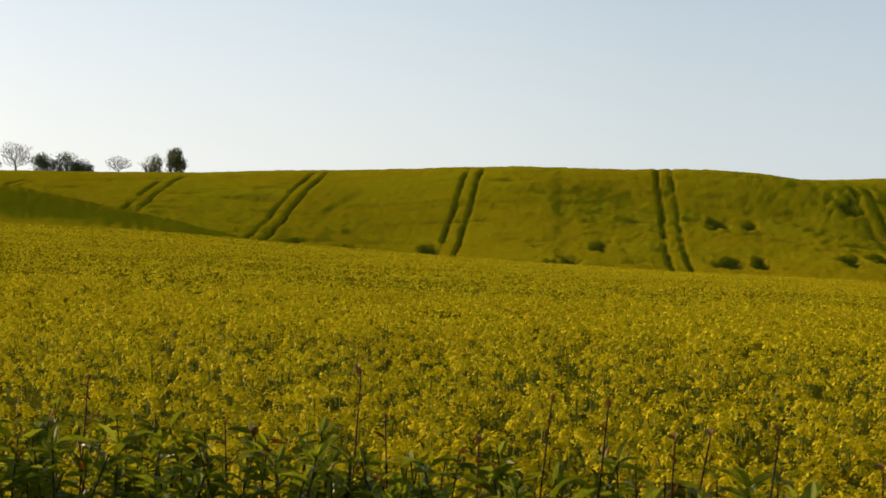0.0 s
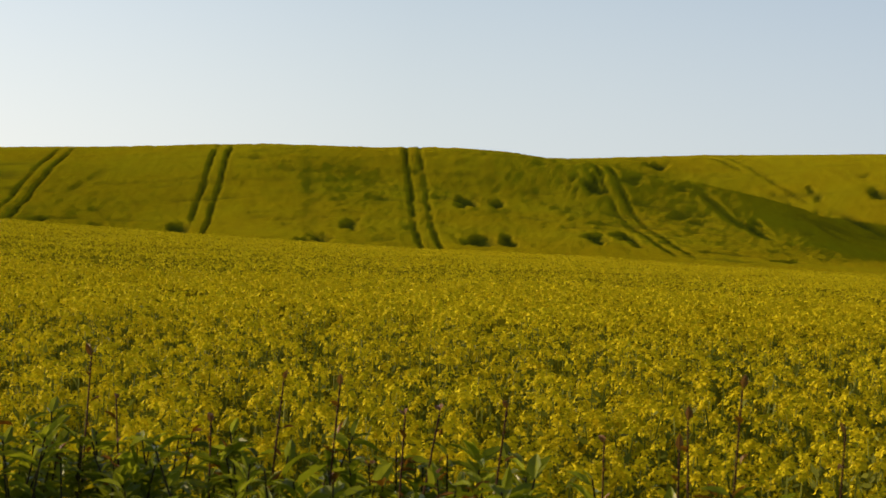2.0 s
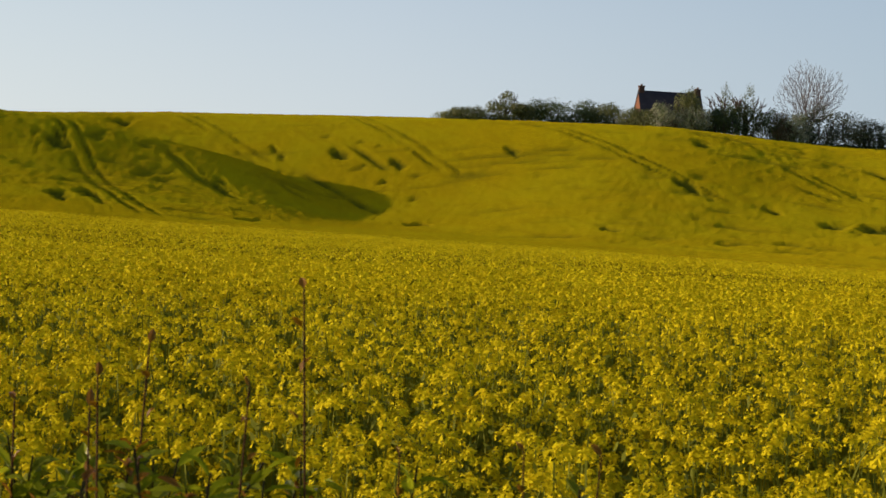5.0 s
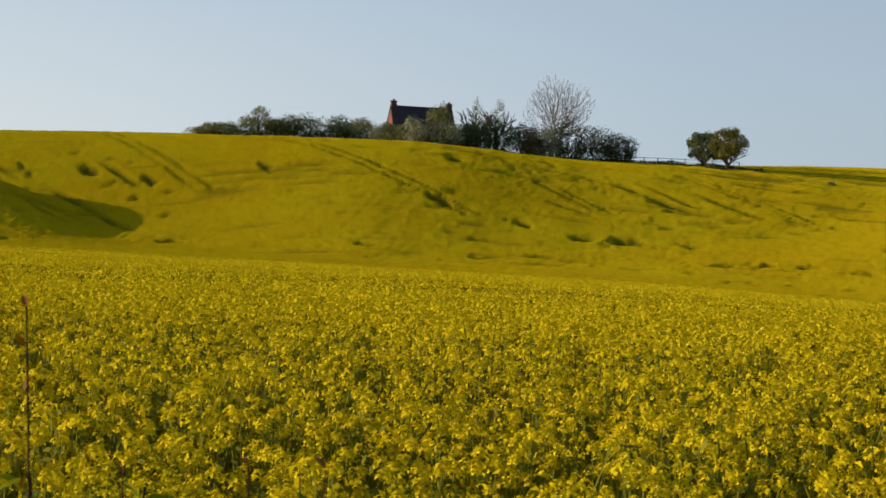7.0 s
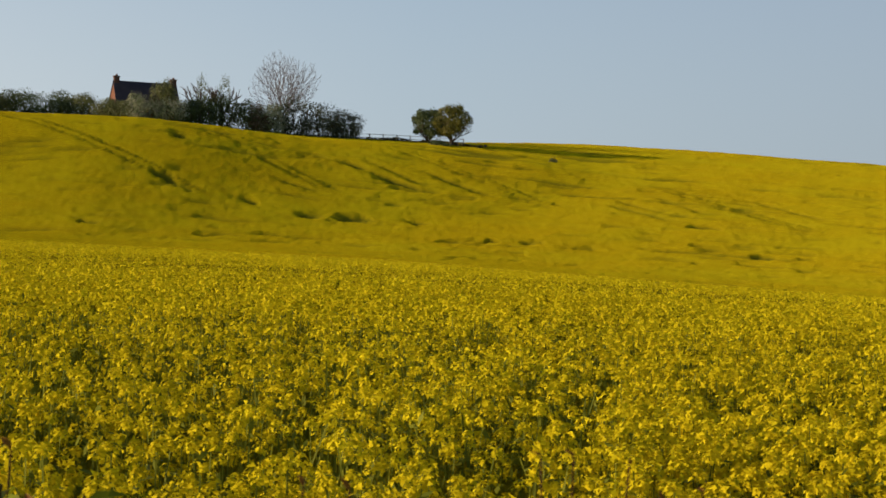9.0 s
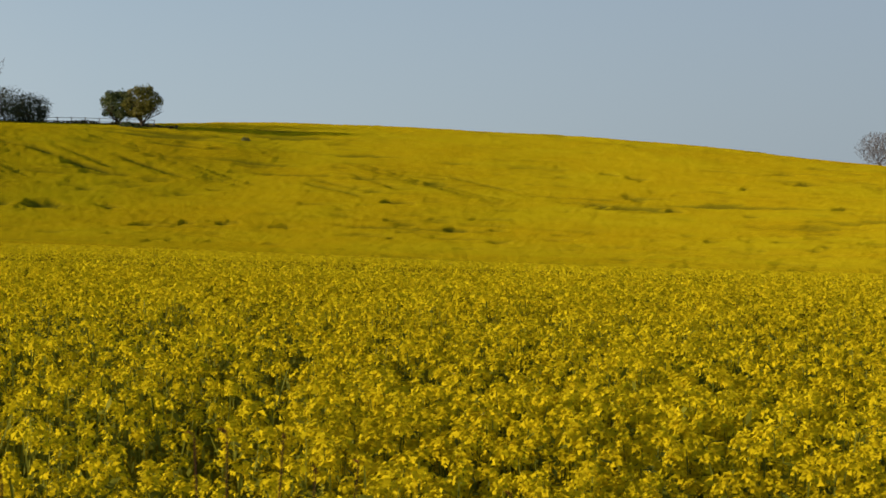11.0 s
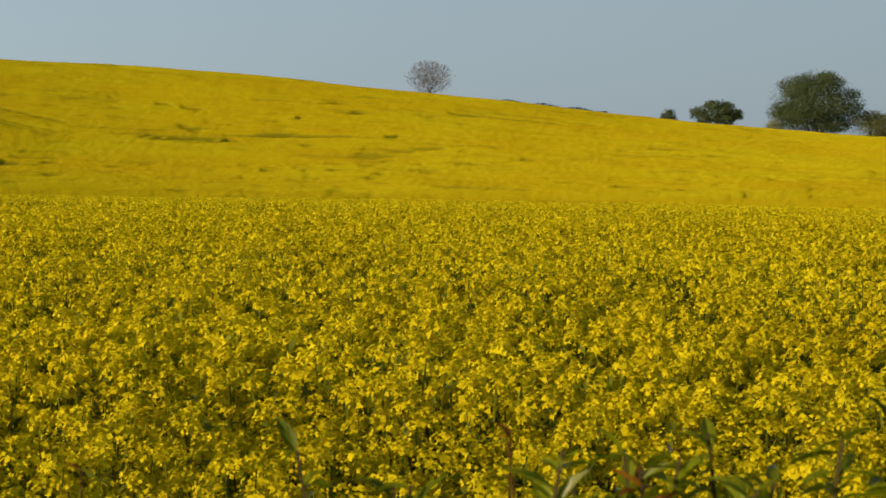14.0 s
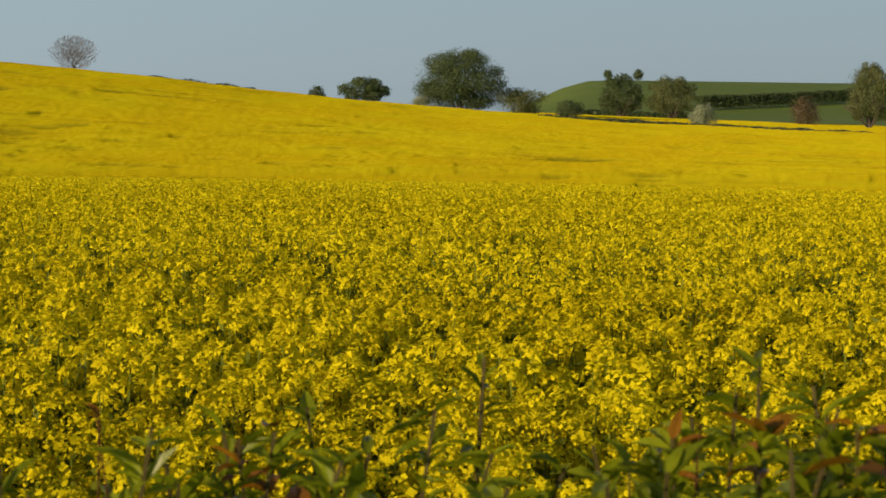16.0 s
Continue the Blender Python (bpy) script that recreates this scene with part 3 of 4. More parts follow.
def crop_ring(seed, r0, r1, density, per, spread, k, radius, tall, size, cross, green, a0=-18, a1=90):
    rng = np.random.RandomState(seed)
    base, heads = heads_at(rng, r0, r1, density, per, spread, a0, a1)
    fl = florets(rng, heads, k, radius, tall, size, cross)
    tagged(new("rapeseed_flowers", quad_mesh("rapeseed_flowers", fl, PETAL, fl.shape[1])), "dense bright yellow rapeseed flower heads in full bloom", "flowers", kind="stuff")
    if green:
        st = [stalks(rng, heads - [0, 0, 0.02], 0.24, 0.0028)]
        c = np.repeat(heads, green, 0) + np.concatenate([0.05 * rng.normal(size=(len(heads) * green, 2)), -rng.uniform(0.03, 0.26, (len(heads) * green, 1))], 1)
        st.append(leaf_quads(rng, c, 0.026, aspect=0.34))
        tagged(new("rapeseed_stems", quad_mesh("rapeseed_stems", np.concatenate(st), STEM)), "thin green rapeseed stems, pods and narrow leaves", "stems", kind="stuff")


crop_ring(21, 2.3, 5.5, 40, 4, 0.115, 38, 0.030, 0.044, 0.0060, True, 5, -15, 44)
crop_ring(25, 2.3, 5.5, 92, 4, 0.115, 36, 0.032, 0.048, 0.0072, True, 4, 44, 88)
crop_ring(26, 5.5, 9.0, 36, 4, 0.115, 28, 0.030, 0.042, 0.0080, False, 4, -15, 44)
crop_ring(27, 5.5, 9.0, 80, 4, 0.115, 28, 0.031, 0.044, 0.0092, False, 3, 44, 88)
crop_ring(22, 9.0, 15.0, 34, 3, 0.11, 12, 0.029, 0.040, 0.0105, False, 2, -15, 44)
crop_ring(28, 9.0, 15.0, 56, 3, 0.11, 12, 0.030, 0.040, 0.0108, False, 1, 44, 87)
crop_ring(29, 15.0, 26.0, 42, 3, 0.11, 5, 0.029, 0.036, 0.0150, False, 0, -14.5, 86)
crop_ring(23, 26.0, 80.0, 52, 1, 0.06, 2, 0.030, 0.03, 0.016, False, 0, -14.5, 86)

# ---------------------------------------------------------------- the roadside hedge
def leaf_blade(length, width, fold=0.35, droop=0.12):
    """One pointed leaf, folded along its rib, from its stalk along +y."""
    w, l = width / 2, length
    v = [(0, 0, 0), (-w, 0.33 * l, fold * w), (-0.72 * w, 0.68 * l, fold * w - 0.3 * droop * l), (0, l, -droop * l), (0.72 * w, 0.68 * l, fold * w - 0.3 * droop * l), (w, 0.33 * l, fold * w), (0, 0.5 * l, -0.1 * droop * l)]
    return np.array(v), [(0, 6, 2, 1), (6, 3, 2), (0, 5, 4, 6), (6, 4, 3)]


def leaves_mesh(name, rng, stems, per, length, mat, up=0.9, narrow=0.42):
    """Leaves set all along the stems: stems is a list of polylines."""
    verts, faces = [], []
    for line in stems:
        for q in range(per):
            t = rng.uniform(0.15, 1.0)
            i = min(int(t * (len(line) - 1)), len(line) - 2)
            p = line[i].lerp(line[i + 1], t * (len(line) - 1) - i)
            l = length * rng.uniform(0.6, 1.25)
            lv, lf = leaf_blade(l, l * narrow * rng.uniform(0.8, 1.2), 0.45, rng.uniform(0, 0.35))
            yaw, lift = rng.uniform(0, 360), rng.uniform(-15, 65) * up
            m = np.array(pose(0, 0, 0, 0, 0, yaw) @ pose(0, 0, 0, lift, rng.uniform(-30, 30), 0))[:3, :3]
            n = len(verts)
            verts += [tuple(r + np.array(p)) for r in lv @ m.T]
            faces += [tuple(k + n for k in f) for f in lf]
    return mesh_of(name, verts, faces, mat)


def bent(rng, foot, tip, sway=0.06, steps=4):
    foot, tip = Vector(foot), Vector(tip)
    s = (tip - foot).length * sway
    return [foot.lerp(tip, k / steps) + (Vector((rng.normal(), rng.normal(), 0)) * s if 0 < k < steps else Vector()) for k in range(steps + 1)]


def hedge_shrub(seed, az, top, width=0.62, stems=40):
    """A length of the hedge: woody stems with leaves, its top at the given height against the eye."""
    rng = np.random.RandomState(seed)
    r = float(hedge_r(az))
    x, y = r * math.sin(radians(az)), r * math.cos(radians(az))
    g = ground_at(x, y)
    ob = thing("hedge_shrub", (x, y, g), "leafy green roadside hedge shrub with glossy pointed leaves", "hedge", "roadside hedge", -az)
    h = EYE + top - g
    lines = []
    for k in range(stems):
        bx, by = rng.uniform(-width / 2, width / 2), rng.uniform(-0.28, 0.22)
        tall = h - abs(rng.normal()) * 0.06 + 0.02
        lines.append(bent(rng, (bx * 0.6, by * 0.5, 0.02), (bx + 0.07 * rng.normal(), by + 0.05 * rng.normal(), tall), 0.04))
    part("branchwork", mesh_of("branchwork", *joined([tube(l, [0.009, 0.008, 0.006, 0.004, 0.002], 4) for l in lines]), TWIG), ob, "thin brown woody stems")
    tops_only = [[l[3].lerp(l[4], 0.1), l[3].lerp(l[4], 0.55), l[4]] for l in lines]
    part("foliage", leaves_mesh("foliage", rng, tops_only, 30 if az < 30 else 58, 0.060 * min(max(r / 3.2, 0.62), 1.0), LEAF, 0.9, 0.34), ob, "glossy fresh green pointed leaves")
    part("young_foliage", leaves_mesh("young_foliage", rng, [[l[4] - Vector((0, 0, 0.07)), l[4] + Vector((0, 0, 0.01))] for l in lines[::6 if az < 40 else 12]], 6, 0.034, BRONZE), ob, "small bronze-red young leaves")
    low = [[l[2], l[3]] for l in lines]
    part("inner_foliage", leaves_mesh("inner_foliage", rng, low, 9, 0.055, LEAF), ob)
    return ob


def shoot(seed, az, el, red, leafy_n, back=0.0):
    """One upright shoot out of the hedge, its tip el degrees against the eye."""
    rng = np.random.RandomState(seed)
    r = float(hedge_r(az)) + back
    x, y = r * math.sin(radians(az)), r * math.cos(radians(az))
    g = ground_at(x, y)
    tip = EYE + r * math.tan(radians(el)) - g
    label = "tall reddish-brown hedge shoot with young bronze leaves" if red else "upright green hedge shoot with paired pointed leaves"
    ob = thing("hedge_shoot", (x, y, g), label, "shoot", "hedge shoots")
    fine = min(max(r / 3.4, 0.5), 1.0)
    line = bent(rng, (rng.normal() * 0.02, rng.normal() * 0.02, 0.0), (rng.normal() * 0.03, rng.normal() * 0.03, tip), 0.010, 6)
    part("stem", mesh_of("stem", *tube(line, [fine * w for w in (0.0042, 0.004, 0.0037, 0.0034, 0.003, 0.0024, 0.0016)], 5), REDSTEM if red else TWIG, True), ob)
    for k in range(leafy_n):
        t = 1.0 - (0.42 if red else 0.34) * (k / max(leafy_n - 1, 1)) ** 1.1
        p = line[0].lerp(line[-1], t)
        l = rng.uniform(0.016, 0.036) if red else rng.uniform(0.04, 0.065)
        l *= fine
        v, f = leaf_blade(l, l * rng.uniform(0.36, 0.5), 0.5, rng.uniform(0.0, 0.4))
        young = red and k < leafy_n * 0.6
        part("leaf", mesh_of("leaf", [Vector(q) for q in v], f, BRONZE if young else LEAF), ob, "", pose(p.x, p.y, p.z, 0, 0, 137.5 * k + rng.uniform(-20, 20)) @ pose(0, 0, 0, rng.uniform(20, 75), rng.uniform(-25, 25), 0))
    return ob


# ---------------------------------------------------------------- trees and bushes
def limbs(rng, foot, way, length, radius, depth, lines, spread=0.55, lift=0.25, shrink=0.72):
    """Branching limbs: fills lines with (points, radii)."""
    pts, p, d = [Vector(foot)], Vector(foot), Vector(way).normalized()
    for k in range(3):
        d = (d + Vector(rng.normal(size=3)) * 0.10 + Vector((0, 0, lift * 0.12))).normalized()
        p = p + d * length / 3
        pts.append(p)
    lines.append((pts, [radius, radius * 0.88, radius * 0.75, radius * 0.6]))
    if depth:
        for k in range(3 if depth > 1 else 5):
            side = d.orthogonal().normalized()
            side.rotate(Matrix.Rotation(2.1 * k + rng.uniform(0, 1.5), 3, d))
            w = (d + side * spread * rng.uniform(0.6, 1.4) + Vector((0, 0, lift * 0.3))).normalized()
            limbs(rng, pts[-1] if k < 2 else pts[2], w, length * shrink * rng.uniform(0.75, 1.1), radius * 0.55, depth - 1, lines, spread, lift, shrink)


def above(az, r):
    """How far the foot of a thing lies below the lie of sight over the crop before it."""
    rr = np.arange(150, r, 1.5)
    line = ((crop_top(az, rr) - EYE) / rr).max() * r + EYE
    return max(0.0, float(line) - place(az, r).z)


def crown_quads(rng, lobes, count, size):
    """Leaf clumps over the skins of several lobes (x, y, z, rx, rz)."""
    out = []
    area = np.array([l[3] * l[4] for l in lobes])
    count, size = 3.6 * count, 0.50 * size
    for (x, y, z, rx, rz), n in zip(lobes, (count * area / area.sum()).astype(int)):
        d = unit(rng.normal(size=(n, 3)))
        rad = rng.uniform(0.62, 1.06, (n, 1)) * (1 + 0.16 * np.sin(5 * d[:, :1] + x) * np.cos(4 * d[:, 1:2] + y))
        c = np.array([x, y, z]) + d * rad * np.array([rx, rx, rz])
        out.append(leaf_quads(rng, c, size, d, 0.6))
    return np.concatenate(out)


def broadleaf(name, seed, az, r, height, width, mat, label, category="tree", count=2600, leaf=0.30, trunk=0.22, group="", sink=0.0, lobes_n=12, squat=1.0):
    rng = np.random.RandomState(seed)
    p = place(az, r)
    ob = thing(name, (p.x, p.y, p.z), label, category, group)
    hid = above(az, r) - sink
    clear = trunk * height + 0.75 * hid
    height, width = height * 1.04 + hid, width * 1.14
    lines = []
    tr = 0.028 * height
    limbs(rng, (0, 0, -0.1), (0, 0, 1), clear + 0.18 * height, tr * 1.2, 0, lines)
    for k in range(5):
        a = 2 * math.pi * k / 5 + rng.uniform(-0.4, 0.4)
        fresh = []
        limbs(rng, (0, 0, clear * 0.95), (math.cos(a), math.sin(a), 0.9), 0.26 * height, tr * 0.6, 2, fresh)
        part("limb", mesh_of("limb", *joined([tube(q, w, 4) for q, w in fresh]), BARK), ob)
    part("trunk", mesh_of("trunk", *tube(lines[0][0], [q * 1.2 for q in lines[0][1]], 8), BARK, True), ob)
    lobes = []
    ch, cw = (height - clear) / 2, width / 2
    for k in range(lobes_n):
        a, u = rng.uniform(0, 2 * math.pi), rng.uniform(-0.9, 0.9)
        q = math.sqrt(max(0.05, 1 - u * u)) * rng.uniform(0.35, 0.64) * (1 - 0.25 * u)
        lobes.append((cw * q * math.cos(a), cw * q * math.sin(a), clear + ch + ch * u * 0.70, cw * rng.uniform(0.26, 0.42) * (1 - 0.25 * max(u, 0)), ch * rng.uniform(0.24, 0.36) * squat))
    for k in range(2 * lobes_n):   # small tufts on the skin of the crown
        a, u = rng.uniform(0, 2 * math.pi), rng.uniform(-0.85, 0.95)
        q = math.sqrt(max(0.05, 1 - u * u)) * rng.uniform(0.68, 0.84) * (1 - 0.10 * u)
        s = rng.uniform(0.14, 0.24)
        lobes.append((cw * q * math.cos(a), cw * q * math.sin(a), clear + ch + ch * u * 0.80, cw * s, ch * s * squat))
    lobes.append((0, 0, clear + ch, cw * 0.78, ch * 0.82))
    part("crown", quad_mesh("crown", crown_quads(rng, lobes, count, leaf), mat), ob)
    return ob


def bare_tree(seed, az, r, height, width, label, tips=1500, sink=0.0, low=0.12, fork_at=0.14):
    """A leafless tree: twigs reach from a short trunk to points all through a rounded crown."""
    rng = np.random.RandomState(seed)
    p = place(az, r)
    ob = thing("bare_tree", (p.x, p.y, p.z), label, "tree")
    hid = above(az, r) - sink
    h0 = fork_at * height + hid
    height = height + hid
    mid, half = h0 + (0.40 + low) * (height - h0), (0.60 - low) * (height - h0)
    d = unit(rng.normal(size=(tips, 3)))
    d *= (rng.uniform(0.02, 1.0, (tips, 1)) ** 0.46) * (1 + 0.20 * np.sin(4 * d[:, :1] + seed) * np.cos(3 * d[:, 2:] + 2 * d[:, 1:2] + seed))
    goal = np.array([0, 0, mid]) + d * np.array([0.5 * width, 0.5 * width, half])
    goal = goal[goal[:, 2] > h0 * 0.75]
    fork = np.array([0, 0, h0])
    goal = goal[np.argsort(np.linalg.norm(goal - fork, axis=1) + 0.05 * width * rng.rand(len(goal)))]
    nodes, parent = [np.array([0, 0, -0.1]), np.array([0, 0, 0.5 * h0]), fork], [-1, 0, 1]
    dist = [0.0, 0.0, 0.0]
    for g in goal:
        pts = np.array(nodes[2:])
        away = np.linalg.norm(pts - g, axis=1)
        # a twig springs from a limb nearer the fork, and climbs outwards
        i = int(np.argmin(away + 0.5 * np.array(dist[2:]) + 0.5 * np.maximum(0, pts[:, 2] - g[2]))) + 2
        a, b = nodes[i], g
        steps = max(1, int(np.linalg.norm(b - a) / (0.07 * width)))
        arc = np.array([0, 0, 0.08 * np.linalg.norm(b - a)])
        for k in range(1, steps + 1):
            u = k / steps
            nodes.append(a + (b - a) * u + arc * math.sin(math.pi * u) + 0.012 * width * rng.normal(size=3) * (k < steps))
            parent.append(i if k == 1 else len(nodes) - 2)
            dist.append(dist[parent[-1]] + float(np.linalg.norm(nodes[-1] - nodes[parent[-1]])))
    load = np.zeros(len(nodes))
    kids = [0] * len(nodes)
    for i in range(len(nodes) - 1, 0, -1):
        load[i] = max(load[i], 1.0)
        load[parent[i]] += load[i]
        kids[parent[i]] += 1
    thick = np.clip(0.026 * height * np.sqrt(load / load[2]), 0.020, 1)
    part("trunk", mesh_of("trunk", *tube(nodes[:3], [0.036 * height, 0.030 * height, 0.026 * height], 8), BARK, True), ob)
    limb_of, pieces = [0] * len(nodes), {}
    for i in range(3, len(nodes)):
        limb_of[i] = i if parent[i] == 2 else limb_of[parent[i]]
        j = parent[i]
        pieces.setdefault(limb_of[i], []).append(tube([nodes[j], nodes[i]], [min(thick[j], 1.5 * thick[i]), thick[i]], 3))
    for group in pieces.values():
        part("limb", mesh_of("limb", *joined(group), GREYTWIG), ob, "bare grey-brown limb with fine twigs")
    return ob


def bush(name, seed, az, r, height, width, mat, label, count=1300, leaf=0.26, group="", sink=0.0, category="bush"):
    """A bush that is leafy down to the ground, on several stems."""
    rng = np.random.RandomState(seed)
    p = place(az, r)
    ob = thing(name, (p.x, p.y, p.z), label, category, group)
    height, width = height * 1.22 + above(az, r) - sink, width * 1.5
    for k in range(5):
        lines, a = [], 2 * math.pi * k / 5
        limbs(rng, (0.15 * math.cos(a), 0.15 * math.sin(a), -0.1), (0.5 * math.cos(a), 0.5 * math.sin(a), 1), 0.42 * height, 0.012 * height + 0.02, 1, lines)
        part("stem", mesh_of("stem", *joined([tube(p, w, 4) for p, w in lines]), BARK), ob)
    lobes = []
    for k in range(8):
        a, q = rng.uniform(0, 2 * math.pi), rng.uniform(0.15, 0.62)
        hz = rng.uniform(0.25, 0.78) * (1 - 0.25 * q)
        lobes.append((width / 2 * q * math.cos(a), width / 2 * q * math.sin(a), hz * height, width * rng.uniform(0.14, 0.24), height * rng.uniform(0.14, 0.24)))
    lobes.append((0, 0, 0.42 * height, width * 0.36, height * 0.42))
    part("crown", quad_mesh("crown", crown_quads(rng, lobes, count, leaf), mat), ob)
    return ob


def hedge_row(seed, az0, r0, az1, r1, height, depth, mat, label, leaf=0.3, per_m=40):
    """A clipped field hedge between two points, uneven along its top."""
    rng = np.random.RandomState(seed)
    a, b = place(az0, r0), place(az1, r1)
    length = (b - a).xy.length
    n = int(length * per_m)
    t = rng.rand(n)
    bump_ = 1 + 0.25 * np.array([noise.noise((q * length / 3.0, seed, 0)) for q in t])
    x, y = a.x + (b.x - a.x) * t, a.y + (b.y - a.y) * t
    zz = np.interp(t, np.linspace(0, 1, 40), [ground_at(a.x + (b.x - a.x) * q, a.y + (b.y - a.y) * q) for q in np.linspace(0, 1, 40)])
    nx, ny = -(b.y - a.y) / length, (b.x - a.x) / length
    w = rng.uniform(-0.5, 0.5, n) * depth
    c = np.stack([x + nx * w, y + ny * w, zz + height * bump_ * np.sqrt(rng.uniform(0.02, 1, n))], -1)
    mid = (a + b) / 2
    ob = thing("field_hedge", (mid.x, mid.y, ground_at(mid.x, mid.y)), label, "hedge", "field hedges")
    q = leaf_quads(rng, c, leaf) - np.array([mid.x, mid.y, ground_at(mid.x, mid.y)])
    part("foliage", quad_mesh("foliage", q, mat), ob)
    k = max(3, int(length / 6))
    for i in range(k):
        u = (i + 0.5) / k
        px, py = a.x + (b.x - a.x) * u - mid.x, a.y + (b.y - a.y) * u - mid.y
        pz = ground_at(px + mid.x, py + mid.y) - ground_at(mid.x, mid.y)
        part("stem", mesh_of("stem", *tube([(px, py, pz - 0.1), (px + 0.1, py, pz + 0.4 * height), (px, py + 0.1, pz + 0.75 * height)], [0.06, 0.05, 0.03], 4), BARK), ob)
    return ob


# along the crest by the house
KITCHEN = [  # degrees, metres, height, breadth, colour of leaf
    (23.4, 291, 1.3, 4.4, "olive"), (25.7, 293, 2.4, 4.4, "olive"), (29.2, 291, 2.3, 3.6, "olive"), (31.1, 293, 3.3, 3.6, "dark"), (33.2, 297, 3.6, 3.6, "copper"),
    (24.1, 291, 2.0, 5.0, "olive"), (25.0, 292, 2.6, 4.4, "olive"), (26.3, 294, 3.3, 5.2, "dark"),
    (27.2, 296, 3.2, 5.0, "dark"), (28.1, 296, 3.0, 4.6, "olive"), (28.8, 292, 2.4, 4.2, "olive"),
    (29.7, 290, 3.0, 4.0, "may"), (30.5, 290, 3.4, 4.0, "may"), (30.42, 292, 5.6, 3.4, "olive"),
    (31.6, 294, 3.8, 4.6, "dark"), (32.1, 296, 4.2, 4.0, "dark"), (32.9, 297, 4.0, 4.4, "dark"),
    (33.6, 296, 4.0, 4.0, "may"), (34.3, 297, 4.9, 5.6, "night"), (35.1, 298, 4.8, 5.4, "night"),
    (35.8, 299, 3.7, 4.0, "night"),
]
LOOKS = {"olive": ("rounded olive-green garden bush in spring leaf", "OLIVE"), "dark": ("dense dark green garden bush", "CROWN"),
         "may": ("pale flowering hawthorn bush in blossom", "MAY"), "night": ("very dark evergreen bush", "NIGHT"), "copper": ("brownish bush in young copper leaf", "COPPER")}
LEAFS = {"OLIVE": OLIVE, "CROWN": CROWN, "MAY": MAY, "NIGHT": NIGHT, "COPPER": COPPER}
for n, (az, r, h, w, look_of) in enumerate(KITCHEN):
    text, key = LOOKS[look_of]
    bush("garden_bush", 100 + n, az, r, 1.1 * h, 1.2 * w, LEAFS[key], text, 1300, 0.22, "bushes round the house")
broadleaf("slender_tree", 131, 31.5, 297, 7.6, 2.2, OLIVE, "slender young tree with thin airy spring leaf", count=190, leaf=0.18, trunk=0.3)
broadleaf("slender_tree", 132, 32.15, 298, 8.0, 2.3, OLIVE, "slender young tree with thin airy spring leaf", count=210, leaf=0.18, trunk=0.3)
broadleaf("slender_tree", 133, 25.05, 293, 4.6, 3.0, OLIVE, "wispy young tree rising from the garden bushes", count=300, leaf=0.18, trunk=0.3)
bare_tree(141, 33.95, 303, 12.4, 10.8, "large bare ash tree with a wide fan of grey twigs", 2600)
broadleaf("field_tree", 151, 38.25, 300, 5.4, 5.6, CROWN, "small dark green tree with a low spreading crown", count=1700, leaf=0.26, trunk=0.12, group="pair of trees by the fence")
broadleaf("field_tree", 152, 38.95, 299, 6.4, 6.6, GOLD, "round golden-green tree with a short trunk", count=3000, leaf=0.22, trunk=0.12, group="pair of trees by the fence", lobes_n=9)
bush("low_bush", 153, 38.6, 297, 0.9, 3.2, CROWN, "low dark scrubby bush under the trees", 500, 0.18)
# skyline behind the shaded spur
bush("hill_tree", 161, -8.0, 292, 3.7, 2.9, OLIVE, "small hedgerow tree on the skyline", 1000, 0.22, category="tree")
bush("hill_tree", 162, -8.7, 292, 2.9, 2.6, OLIVE, "thin small hedgerow tree on the skyline", 520, 0.20, category="tree")
bare_tree(163, -9.65, 292, 2.7, 4.2, "low twiggy bare bush on the skyline", 500, sink=0.2)
bare_tree(164, -12.6, 295, 4.8, 5.2, "twiggy bare tree on the skyline", 900, sink=0.2)
for n, (az, h, w) in enumerate([(-11.8, 2.4, 3.4), (-11.2, 2.7, 3.6), (-10.7, 1.9, 3.0), (-13.4, 2.4, 3.6)]):
    bush("hill_bush", 165 + n, az, 292, h + 0.3, w, CROWN, "grey-green hedge bush on the skyline", 800, 0.2, "skyline bushes")
# right-hand skyline and beyond the field
bare_tree(171, 60.65, 352, 6.8, 8.4, "round bare grey tree on the hill crest", 3200, sink=0.6, low=0.04, fork_at=0.10)
bush("edge_bush", 172, 67.75, 338, 2.2, 2.6, CROWN, "small dark round bush at the field edge", 700, 0.2)
broadleaf("edge_tree", 173, 69.1, 342, 4.6, 9.2, CROWN, "low wide dark green tree at the field edge", count=2600, leaf=0.26, trunk=0.0, sink=0.5, squat=1.2)
broadleaf("oak_tree", 174, 72.0, 345, 11.0, 16.6, CROWN, "large broad oak in full green leaf at the field edge", count=12000, leaf=0.24, trunk=-0.08, lobes_n=26)
bush("blossom_bush", 175, 70.9, 336, 1.9, 4.6, MAY, "low pale hawthorn in blossom beneath the oak", 900, 0.18)
bush("round_bush", 176, 73.75, 345, 4.4, 7.6, OLIVE, "rounded olive-green thicket beside the oak", 2400, 0.24)
bush("edge_bush", 177, 75.25, 326, 3.0, 4.2, CROWN, "dark bushy shrub standing in the field edge", 1100, 0.22)
broadleaf("round_tree", 178, 76.75, 430, 9.4, 10.4, CROWN, "round-headed dark green field tree", count=3200, leaf=0.30, trunk=0.0, group="round trees")
broadleaf("round_tree", 179, 78.25, 430, 9.6, 11.4, OLIVE, "round-headed olive-green field tree", count=3600, leaf=0.30, trunk=0.0, group="round trees")
bush("hawthorn_bush", 180, 79.18, 326, 3.9, 4.4, MAY, "creamy white hawthorn in full blossom", 1500, 0.22)
